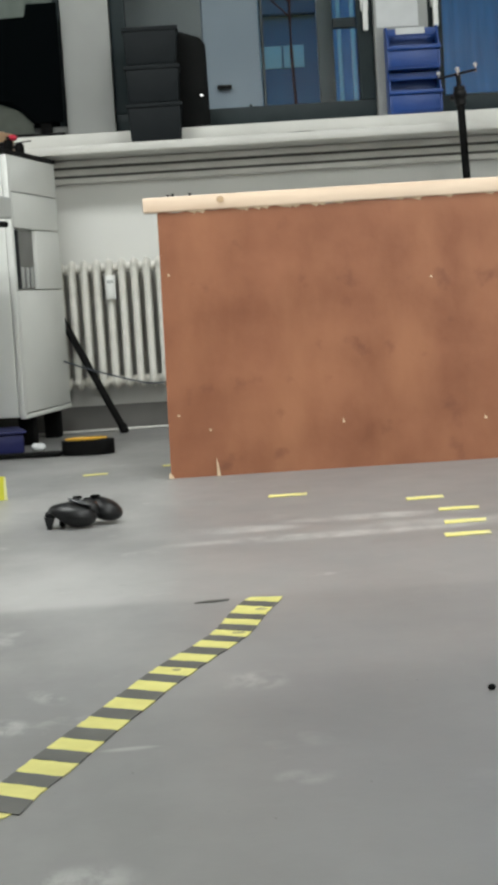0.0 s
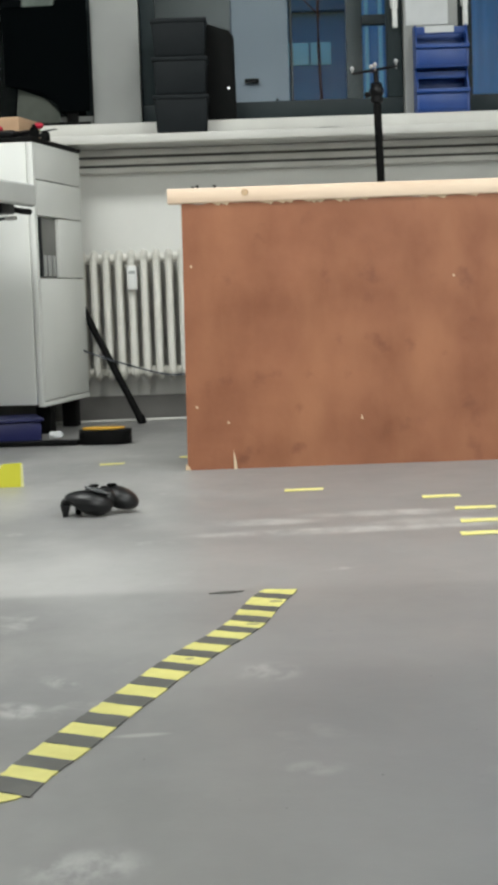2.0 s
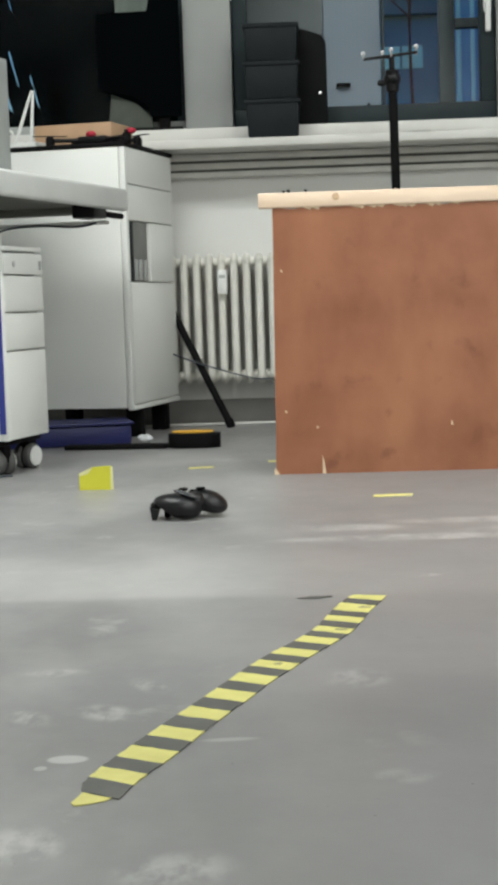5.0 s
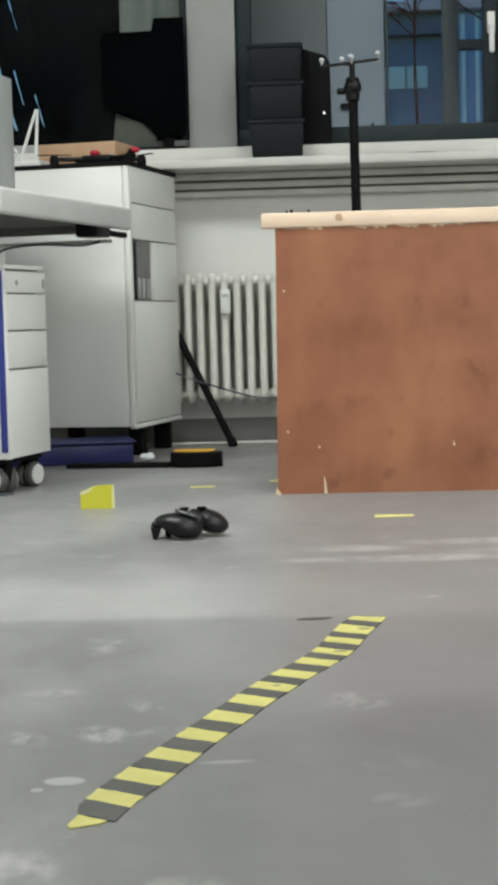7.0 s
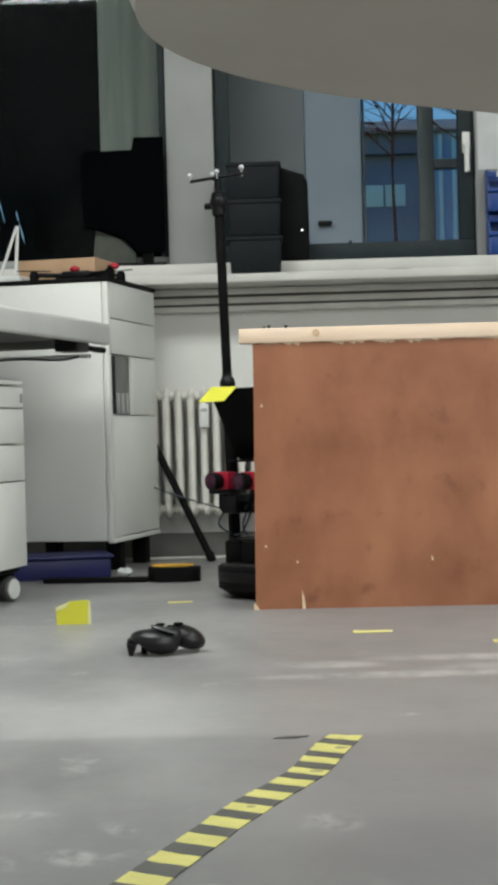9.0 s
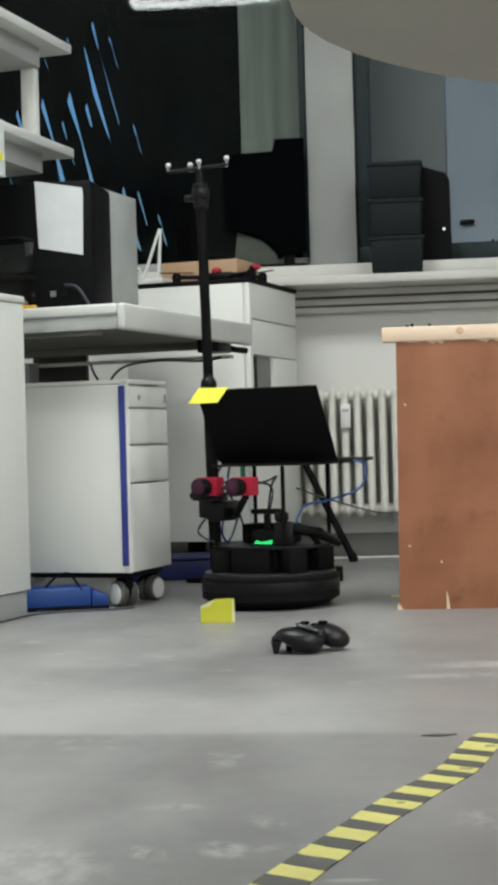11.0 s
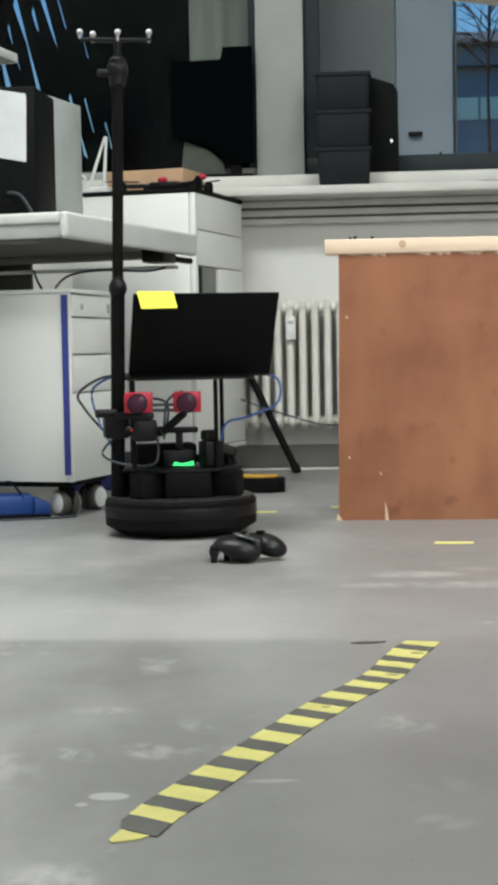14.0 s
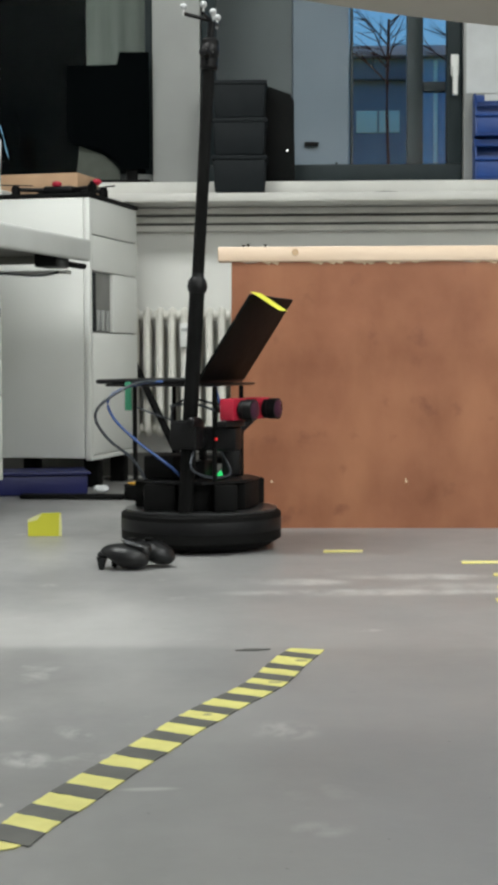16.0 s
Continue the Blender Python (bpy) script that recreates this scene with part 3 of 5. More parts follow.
# ---- brown board with its timber ----
def partition_board():
    p = thing("partition_board", pose(0, 0, 0), "free-standing red-brown hardboard partition with a pine rail on top", "partition")
    rnd = random.Random(2)
    x1, zt = 1.215, 0.650
    n = 60
    top = [(x1 * i / n + 0.006 * (i == 0), zt - 0.003 + 0.004 * rnd.random()) for i in range(n + 1)]
    out = [(-0.003, 0.006), (0.0, 0.0), (x1, 0.0)] + [(x, z) for x, z in reversed(top)]
    b = prism(out, 0, 0.012)
    moved(b, pose(0, 0.012, 0, 90, 0, 0))
    part("board", b, M_BOARD, p)
    part("top_rail", box(-0.028, -0.005, 0.650, 1.245, 0.036, 0.686, 0.003), M_PINE, p, "pale pine batten")
    part("post", box(0.004, 0.0125, 0.0, 0.040, 0.050, 0.6495, 0.002), M_PINE, p)
    part("post", box(1.17, 0.0125, 0.0, 1.206, 0.050, 0.6495, 0.002), M_PINE, p)
    for x in (0.02, 1.19):
        part("foot", box(x - 0.018, 0.0505, 0.0, x + 0.018, 0.15, 0.038, 0.002), M_PINE, p)
    k = rod((0.160, -0.0065, 0.672), (0.160, -0.0045, 0.672), 0.0085)
    part("knot", k, M_KNOT, p, "brown knot in the batten")
    for x, z in ((0.845, 0.660),):
        part("knot", rod((x, -0.0065, z), (x, -0.0045, z), 0.007), M_KNOT, p)
    # bare chips where the surface tore
    for x, z, w, h in ((0.115, 0.0, 0.009, 0.046), (-0.001, 0.0, 0.014, 0.016), (0.024, 0.495, 0.006, 0.007), (0.026, 0.152, 0.006, 0.006), (0.102, 0.112, 0.006, 0.007), (0.663, 0.453, 0.006, 0.006), (0.780, 0.100, 0.008, 0.010), (0.43, 0.112, 0.006, 0.012)):
        s = prism([(-w / 2, 0), (w / 2, 0), (w * 0.1, h * 0.6), (-w * 0.45, h)], 0, 0.0016)
        moved(s, pose(x, -0.0004, z, 90, 0, 0))
        part("chip", s, M_SPLINT, p)
    for i in range(26):
        x = rnd.uniform(0.02, 1.2)
        s = prism([(-0.012, 0), (0.014, 0.001), (0.008, -0.005 - 0.004 * rnd.random()), (-0.006, -0.003)], 0, 0.0012)
        moved(s, pose(x, -0.0003, 0.6505, 90, 0, 0))
        part("torn_edge", s, M_SPLINT, p)
    return p


partition_board()


def screw(x, h, lean):
    s = thing("screw", pose(x, 0.0, 0.6855, lean, lean, 0), "short dark screw standing up from the pine rail", "screw", "screws on the rail")
    part("shank", rod((0, 0, 0), (0, 0, h), 0.0022), M_BLACKM, s)
    part("head", lathe([(0.002, h), (0.005, h + 0.001), (0.004, h + 0.003)], 12), M_BLACKM, s)
    return s


for sx, sh, sl in ((0.034, 0.002, 6), (0.047, 0.004, -14), (0.087, 0.003, 10)):
    screw(sx, sh, sl)


# ---- window sill things ----
def crate(z):
    c = thing("storage_crate", pose(-0.033, 1.575, z), "stacked charcoal plastic storage crate on the window sill", "crate", "stacked crates")
    w, d, h = 0.180, 0.14, 0.122
    b = box(-w / 2, -d / 2, 0, w / 2, d / 2, h, 0.008)
    for v in b.verts:
        k = 0.93 + 0.07 * v.co.z / h
        v.co.x, v.co.y = v.co.x * k, v.co.y * k
    part("body", b, M_CRATE, c)
    part("rim", box(-w / 2 - 0.004, -d / 2 - 0.004, h - 0.012, w / 2 + 0.004, d / 2 + 0.004, h + 0.003, 0.003), M_CRATE, c)
    return c


for i in range(3):
    crate(0.976 + i * 0.1255)


def dark_case():
    # monitor seen from the side, simplified to a box with a slanted top
    c = thing("side_view_monitor", pose(0.106, 1.672, 1.0265), "black monitor in side view, built as a box, behind the grey crates", "box")
    part("body", moved(prism([(-0.075, 0.0), (0.048, 0.0), (0.045, 0.275), (0.030, 0.300), (-0.075, 0.335)], -0.045, 0.045, 0.008), pose(0, 0, 0, 90, 0, 0)), M_LID, c)
    part("lamp", ball((0.022, -0.046, 0.105), 0.004), glow("white_led", (1, 1, 1), 1.2), c, "tiny white pilot lamp")
    return c


dark_case()


def stacking_bin(z, with_label):
    s = thing("stacking_bin", pose(0.862, 1.665, z), "blue open-fronted stacking bin on the window ledge", "storage bin", "stacked bins")
    w, d, h, t = 0.090, 0.048, 0.142, 0.006
    part("back", box(-w, d - t, 0, w, d - 0.0005, h, 0.002), M_BLUE, s)
    part("bottom", box(-w, -d + 0.0005, 0, w, d - t - 0.0005, t, 0.002), M_BLUE, s)
    for sx in (-1, 1):
        o = [(-d, 0.0), (d - t - 0.001, 0.0), (d - t - 0.001, h), (-d * 0.2, h), (-d, h * 0.52)]
        b = prism(o, 0, t)
        moved(b, Matrix(((0, 0, 1, 0), (1, 0, 0, 0), (0, 1, 0, 0), (0, 0, 0, 1))))
        moved(b, Matrix.Translation((sx * w - (t if sx > 0 else 0), 0, t + 0.0005)))
        part("side", b, M_BLUE, s)
    part("front_lip", box(-w + t + 0.001, -d, t + 0.001, w - t - 0.001, -d + t, h * 0.45, 0.002), M_BLUE, s)
    part("front_rim", box(-w - 0.003, -d - 0.010, h * 0.45, w + 0.003, -d + 0.008, h * 0.55, 0.003), M_BLUE, s)
    part("hood", box(-w, -d * 0.25, h * 0.82, w, -d * 0.25 + 0.006, h, 0.002), M_BLUE, s)
    if with_label:
        part("label_card", box(-0.055, -d * 0.25 - 0.002, h * 0.86, 0.045, -d * 0.25 - 0.0005, h * 0.86 + 0.022, 0), M_PAPER, s, "blank white label strip")
    return s


stacking_bin(1.0265, False)
stacking_bin(1.0265 + 0.150, True)


def sill_cable():
    c = thing("sill_cable", pose(0, 0, 0), "thin dark cable lying along the window sill", "cable")
    part("cord", tube([(-0.28, 1.600, 0.9785), (0.1, 1.602, 0.9785), (0.34, 1.600, 0.979), (0.40, 1.596, 0.981), (0.47, 1.600, 0.984), (0.54, 1.606, 0.981), (0.66, 1.61, 0.9785)], 0.003), M_RUBBERK, c)
    return c


M_RUBBERK = material("dark_rubber_cord", (0.06, 0.06, 0.055), 0.7, scale=30)
sill_cable()


def window_paper():
    p = thing("paper_notice", pose(0.822, WALL - 0.0055, 1.335), "plain white sheet fixed on the pillar", "paper")
    part("sheet", box(-0.072, -0.0015, 0, 0.074, 0.0, 0.24, 0), M_PAPER, p)
    return p


window_paper()


# ---- furniture along the side, turned a little from the wall ----
TURN = -13.0


M_NICHE = material("niche_grey", (0.22, 0.22, 0.21), 0.6, scale=9)


def cabinet():
    c = thing("tall_cabinet", pose(-0.486, 1.085, 0, 0, 0, TURN + 1), "white laminate cabinet on black feet with a grey pull niche", "cabinet")
    d, w, z0, z1 = 0.425, 0.480, 0.102, 0.922
    part("body", box(-d, 0, z0, -0.022, w, z1, 0.004), M_FURN, c)
    part("corner_post", box(-0.0215, 0.0, z0, 0.0, 0.026, z1, 0.006), M_FURN, c)
    part("top_board", box(-d - 0.004, -0.004, z1 + 0.0005, 0.004, w + 0.004, z1 + 0.014, 0.003), M_BLACKM, c, "thin black top board")
    part("drawer_front", box(-0.0215, 0.028, 0.809, -0.001, w, z1 - 0.001, 0.002), M_FURN, c)
    part("drawer_front", box(-0.0215, 0.028, 0.695, -0.001, w, 0.805, 0.002), M_FURN, c)
    part("flap", box(-0.0215, 0.228, 0.502, -0.001, w, 0.691, 0.002), M_FURN, c)
    part("door", box(-0.0215, 0.028, z0 + 0.012, -0.001, w, 0.498, 0.002), M_FURN, c)
    part("base_rail", box(-0.02, 0.004, z0 - 0.006, 0.002, w - 0.002, z0 + 0.008, 0.002), M_FURN, c)
    n = part("niche", box(-0.020, 0.030, 0.503, -0.012, 0.226, 0.690, 0.001), M_NICHE, c, "recessed grey pull niche")
    part("niche_frame", box(-0.0115, 0.030, 0.503, -0.002, 0.062, 0.690, 0.001), M_CRATE, n)
    for k in range(3):
        part("rib", box(-0.0115, 0.090 + k * 0.046, 0.507, -0.004, 0.106 + k * 0.046, 0.572, 0.001), M_FURN2, n)
    for x, y in ((-0.05, 0.16), (-0.05, w - 0.06), (-d + 0.06, 0.06), (-d + 0.06, w - 0.06)):
        part("leg", box(x - 0.025, y - 0.025, 0.0, x + 0.025, y + 0.025, z0 - 0.0065, 0.004), M_BLACKM, c)
    return c


cabinet()


def desk():
    d = thing("desk", pose(-0.662, -0.010, 0.009, 0, 0, TURN - 0.5), "grey-white laminate desk with a thick rounded edge", "desk")
    L, W = 0.90, 0.78
    part("top", box(-W, 0, 0.735, -0.0225, L, 0.763, 0.006, 3), M_DESK, d)
    part("front_edge", box(-0.022, 0.0, 0.697, 0.0, L, 0.7632, 0.009, 4), M_DESK, d)
    part("side_edge", box(-W, 0.006, 0.700, -0.0225, 0.020, 0.7345, 0.002), M_FURN2, d)
    # underside and beams carry the shade below the top in their colour
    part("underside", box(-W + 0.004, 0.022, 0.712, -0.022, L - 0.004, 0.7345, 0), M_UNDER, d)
    for y in (0.06, L - 0.06):
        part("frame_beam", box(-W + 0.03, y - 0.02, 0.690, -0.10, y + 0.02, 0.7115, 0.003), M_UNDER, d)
    part("rear_beam", box(-W + 0.03, L - 0.038, 0.661, -0.06, L - 0.008, 0.6715, 0.002), M_FURN, d)
    # added dark sheet where deep shade lies behind the desk
    part("shade_sheet", box(-W + 0.03, L + 0.002, 0.30, -0.56, L + 0.018, 0.70, 0.002), M_SHADESHEET, d, "dark sheet added for the shade under the desk")
    for y in (0.10, L - 0.08):
        part("leg", box(-W + 0.02, y - 0.03, -0.009, -W + 0.08, y + 0.03, 0.6715, 0.003), M_FURN2, d)
    part("height_control", box(-0.10, L - 0.20, 0.672, -0.03, L - 0.10, 0.7115, 0.005), M_BLACK, d, "black push-button box under the top")
    part("control_lever", tube([(-0.05, L - 0.10, 0.690), (-0.03, L - 0.06, 0.684), (-0.015, L - 0.02, 0.682)], 0.009), M_BLACK, d)
    return d


desk()


def desk_cables():
    c = thing("desk_cable", pose(0, 0, 0), "dark cables drooping below the desk top", "cable")
    part("cord", tube([(-0.94, 0.80, 0.672), (-0.93, 0.80, 0.64), (-0.915, 0.80, 0.61), (-0.905, 0.80, 0.56)], 0.0035), M_CABLEG, c)
    part("cord", tube([(-0.89, 0.80, 0.57), (-0.87, 0.80, 0.625), (-0.82, 0.80, 0.658), (-0.72, 0.80, 0.668), (-0.60, 0.80, 0.662), (-0.54, 0.80, 0.672)], 0.0035), M_CABLEG, c)
    return c


desk_cables()


def pedestal():
    p = thing("drawer_pedestal", pose(-0.685, 0.115, 0, 0, 0, TURN), "white mobile drawer pedestal with a blue corner strip on castors", "drawer unit")
    d, w, z0, z1 = 0.50, 0.250, 0.090, 0.587
    part("body", box(-d, 0, z0, -0.020, w, z1 - 0.012, 0.003), M_FURN, p)
    part("top_board", box(-d, -0.001, z1 - 0.0115, 0.001, w + 0.001, z1, 0.003), M_FURN, p)
    part("corner_strip", box(-0.026, -0.003, z0 + 0.018, -0.008, -0.0003, z1 - 0.016, 0.001), M_BLUESTRIP, p, "dark blue plastic edge strip")
    part("corner_post", box(-0.0195, 0.0, z0, 0.0, 0.006, z1 - 0.012, 0.002), M_FURN, p)
    zs = [z0 + 0.002, 0.322, 0.420, 0.516, z1 - 0.0125]
    for a, b in zip(zs, zs[1:]):
        dr = part("drawer", box(-0.0195, 0.008, a, 0.001, w, b - 0.005, 0.002), M_FURN, p)
        if b == zs[-1]:
            part("lock", rod((0.001, 0.065, a + 0.025), (0.004, 0.065, a + 0.025), 0.008), M_METAL, dr)
            part("latch", box(0.0011, w - 0.022, a + 0.012, 0.005, w - 0.012, a + 0.036, 0.001), M_FURN2, dr)
    part("base_plate", box(-d + 0.01, 0.012, z0 - 0.014, -0.02, w - 0.01, z0 - 0.0005, 0.002), M_BLACKM, p)
    for x, y, a in ((-0.050, 0.050, -30), (-0.045, w - 0.045, 80), (-d + 0.06, 0.045, -30), (-d + 0.06, w - 0.05, 10)):
        turn = pose(x, y, 0.0335, 0, 0, a) @ pose(0, 0, 0, 90, 0, 0)
        c = part("castor", moved(box(-0.018, -0.012, 0.030, 0.030, 0.012, z0 - 0.0145, 0.004), pose(x, y, 0, 0, 0, a)), M_BLACKM, p)
        for s in (-1, 1):
            part("wheel", moved(lathe([(0.010, -0.012), (0.030, -0.011), (0.0335, -0.007), (0.0335, 0.007), (0.030, 0.011), (0.010, 0.012)], 28), turn @ pose(0, 0, s * 0.0145)), M_RUBBER, c)
            part("hub_cap", moved(lathe([(0.027, 0.0), (0.026, 0.003), (0.012, 0.005), (0.004, 0.0045)], 28), turn @ pose(0, 0, s * 0.0268, 0 if s > 0 else 180, 0, 0)), M_WHITEP, c)
    return p


pedestal()


def low_cabinet():
    c = thing("low_cabinet", pose(-0.914, -0.020, 0, 0, 0, TURN), "white laminate cupboard with a metal lock and grey plinth", "cabinet")
    d, w, z1 = 0.60, 0.80, 0.795
    part("plinth", box(-d, -w, 0, -0.012, -0.004, 0.063, 0.002), M_FURN2, c, "grey recessed plinth")
    part("body", box(-d, -w, 0.0635, -0.022, 0, z1 - 0.018, 0.003), M_FURN, c)
    part("top_board", box(-d, -w, z1 - 0.0175, 0.002, 0.001, z1, 0.003), M_FURN, c)
    door = part("door", box(-0.0215, -w + 0.002, 0.066, -0.001, -0.002, z1 - 0.0195, 0.002), M_FURN, c)
    lk = part("lock", rod((-0.001, -0.195, 0.692), (0.006, -0.195, 0.692), 0.011), M_METAL, door)
    part("key", box(0.0065, -0.200, 0.668, 0.018, -0.180, 0.714, 0.003), M_BLACK, door)
    return c


low_cabinet()


def blue_tool_case():
    b = thing("tool_case", pose(-0.862, 0.140, 0, 0, 0, 20), "dark blue folding case with a thin carry strap on the floor", "case")
    part("body", box(-0.15, -0.05, 0.008, 0.055, 0.05, 0.058, 0.006), M_BLUE, b)
    w = box(0.0555, -0.048, 0.006, 0.10, 0.048, 0.05, 0.006)
    for v in w.verts:
        if v.co.x > 0.08 and v.co.z > 0.03:
            v.co.z -= 0.014
    part("sloped_end", w, M_BLUE, b)
    part("sole", box(-0.152, -0.052, 0, 0.10, 0.052, 0.0075, 0.002), M_BLACKM, b)
    part("strap", tube([(-0.06, -0.02, 0.058), (-0.03, -0.02, 0.085), (0.0, -0.02, 0.092), (0.015, -0.03, 0.075), (0.03, -0.05, 0.05)], 0.003), M_BLACKM, b)
    return b


blue_tool_case()


def under_case():
    b = thing("storage_tray", pose(-0.62, 1.02, 0, 0, 0, 14), "blue plastic tray on the floor under the desk, coloured dark for shade", "storage tray")
    # the shade under the desk is put into the tray's colour
    part("body", box(-0.26, -0.10, 0.001, 0.12, 0.10, 0.062, 0.008), M_BLUESHADE, b)
    part("rim", box(-0.268, -0.108, 0.0625, 0.128, 0.108, 0.071, 0.003), M_BLUESHADE, b)
    return b


under_case()


def shelf_unit():
    s = thing("wall_shelf", pose(-0.992, -0.07, 0.033, 0, 0, -11), "white open shelf rack with two grey boards", "shelf")
    L = 0.54
    for z in (1.190, 1.480):
        part("shelf_board", box(-0.42, -0.9, z, 0, L, z + 0.026, 0.003), M_DESK, s)
        part("shelf_support", box(-0.40, -0.88, z - 0.055, -0.05, L - 0.10, z - 0.0005, 0.002), M_FURN2, s)
    for y in (0.20, 0.36):
        part("post", box(-0.20, y, 0.7435, -0.165, y + 0.035, 1.1345, 0.002), M_FURN2, s)
        part("post", box(-0.20, y, 1.2165, -0.165, y + 0.035, 1.4245, 0.002), M_FURN, s)
        part("post", box(-0.20, y, 1.5065, -0.165, y + 0.035, 2.1, 0.002), M_FURN, s)
    part("upright", box(-0.10, L - 0.12, 1.2165, -0.06, L - 0.09, 1.4245, 0.002), M_FURN, s)
    return s


shelf_unit()


def cardboard_box(name, m, w, d, h, label, tape=True):
    b = thing(name, m, label, "box")
    part("carton", box(-w / 2, -d / 2, 0, w / 2, d / 2, h, 0.003), M_CARD, b)
    if tape:
        part("tape", box(-w / 2 - 0.0008, -0.02, h * 0.1, w / 2 + 0.0008, 0.02, h + 0.0008, 0), M_PINE, b)
    return b


bx = cardboard_box("cardboard_box", pose(-1.125, 0.04, 1.2505, 0, 0, -11), 0.16, 0.24, 0.185, "brown cardboard carton with a red sticker on the shelf")
part("sticker", box(0.0815, -0.075, 0.140, 0.083, -0.02, 0.165, 0), M_RED, bx, "red sticker")


def shelf_note():
    n = thing("hanging_note", pose(-1.002, 0.02, 1.250, 0, 0, -11), "white paper note with a yellow dot hanging from the shelf", "paper")
    b = box(0.0265, -0.030, -0.145, 0.0285, 0.026, -0.001, 0)
    part("sheet", b, M_PAPER, n)
    part("dot", rod((0.0287, 0.004, -0.095), (0.0292, 0.004, -0.095), 0.010), M_YELLOW, n, "yellow dot")
    return n


shelf_note()


def pc_tower():
    p = thing("pc_tower", pose(-0.905, 0.275, 0.7735, 0, 0, TURN + 12), "black desktop computer tower with a white sheet taped on", "computer")
    part("case", box(-0.165, -0.02, 0, 0.108, 0.20, 0.352, 0.006), M_LID, p)
    b = prism([(-0.050, 0.020), (0.070, -0.002), (0.074, 0.16), (0.072, 0.176), (-0.058, 0.200)], 0, 0.0015)
    moved(b, pose(0.012, -0.0206, 0.155, 90, 0, 0))
    part("taped_sheet", b, M_PAPER, p, "white sheet of paper")
    for k in range(5):
        part("port", box(-0.10 + 0.03 * k, -0.0225, 0.045, -0.085 + 0.03 * k, -0.0205, 0.06, 0), M_METAL if k == 3 else M_BLACKM, p)
    part("power_cable", tube([(0.03, -0.022, 0.075), (0.07, -0.05, 0.065), (0.095, -0.05, 0.03), (0.106, -0.045, 0.006)], 0.004), M_CABLEG, p)
    return p


pc_tower()


def grey_tower():
    p = thing("server_case", pose(-0.862, 0.64, 0.7735, 0, 0, TURN), "light grey steel computer case standing on the desk", "computer")
    part("case", box(-0.14, -0.10, 0, 0.055, 0.12, 0.375, 0.005), M_GREYP, p)
    part("front_panel", box(0.0555, -0.098, 0.003, 0.064, 0.118, 0.372, 0.003), M_GREYP, p)
    return p


grey_tower()


def clear_organizer():
    o = thing("parts_organizer", pose(-1.0, 0.17, 0.7735, 0, 0, TURN), "clear plastic drawer box with small parts and wires", "organizer")
    for z in (0.0, 0.095):
        part("drawer_shell", box(-0.18, -0.06, z + 0.002, 0.06, 0.02, z + 0.088, 0.004), M_CLEAR, o)
        part("divider", box(-0.182, -0.062, z + 0.0885, 0.062, 0.022, z + 0.0945, 0.001), M_BLACKM, o)
    part("parts_heap", box(-0.16, -0.05, 0.006, 0.05, 0.01, 0.03, 0.01), M_CARD, o)
    part("cardboard_strip", box(-0.02, -0.082, 0.0, 0.11, -0.064, 0.008, 0.002), M_ORANGE, o, "orange strip")
    return o


clear_organizer()


def wire_bundle():
    w = thing("wire_bundle", pose(-1.07, 0.10, 0.7735), "tangle of thin coloured wires hanging at the shelf", "wires")
    part("wire", tube([(0, 0, 0.0), (-0.01, 0.01, 0.08), (0.012, 0, 0.16), (-0.02, 0.01, 0.22)], 0.0035), M_RED, w, "red wire")
    part("wire", tube([(0.01, 0, 0.0), (0.0, -0.01, 0.05), (-0.02, 0.0, 0.10)], 0.0035), M_GREENW, w, "green wire")
    part("wire", tube([(-0.02, 0, 0.22), (0.02, 0.0, 0.25), (0.0, 0.01, 0.30), (-0.04, 0, 0.30)], 0.003), M_ORANGE, w, "yellow wire")
    return w


M_GREENW = material("green_wire", (0.03, 0.22, 0.12), 0.5)
wire_bundle()

# ---- things on the tall cabinet ----
CT = 0.937


def router():
    r = thing("wifi_router", pose(-0.825, 1.29, CT, 0, 0, TURN), "white wireless router with raised antennas and coiled cable", "router")
    part("body", box(-0.085, -0.055, 0.0, 0.055, 0.055, 0.024, 0.008, 3), M_WHITEP, r)
    part("antenna", rod((-0.020, -0.05, 0.02), (0.042, -0.05, 0.185), 0.006, 0.0045), M_WHITEP, r)
    part("antenna", rod((0.030, -0.04, 0.02), (0.044, -0.045, 0.185), 0.006, 0.0045), M_WHITEP, r)
    part("cable", tube([(-0.05, -0.05, 0.03), (-0.10, -0.07, 0.055), (-0.06, -0.08, 0.07), (-0.02, -0.07, 0.05), (-0.05, -0.07, 0.028)], 0.004), M_WHITEP, r)
    return r


router()
cardboard_box("cardboard_tray", pose(-0.66, 1.42, CT, 0, 0, TURN), 0.27, 0.20, 0.085, "flat brown cardboard carton on the cabinet", tape=False)


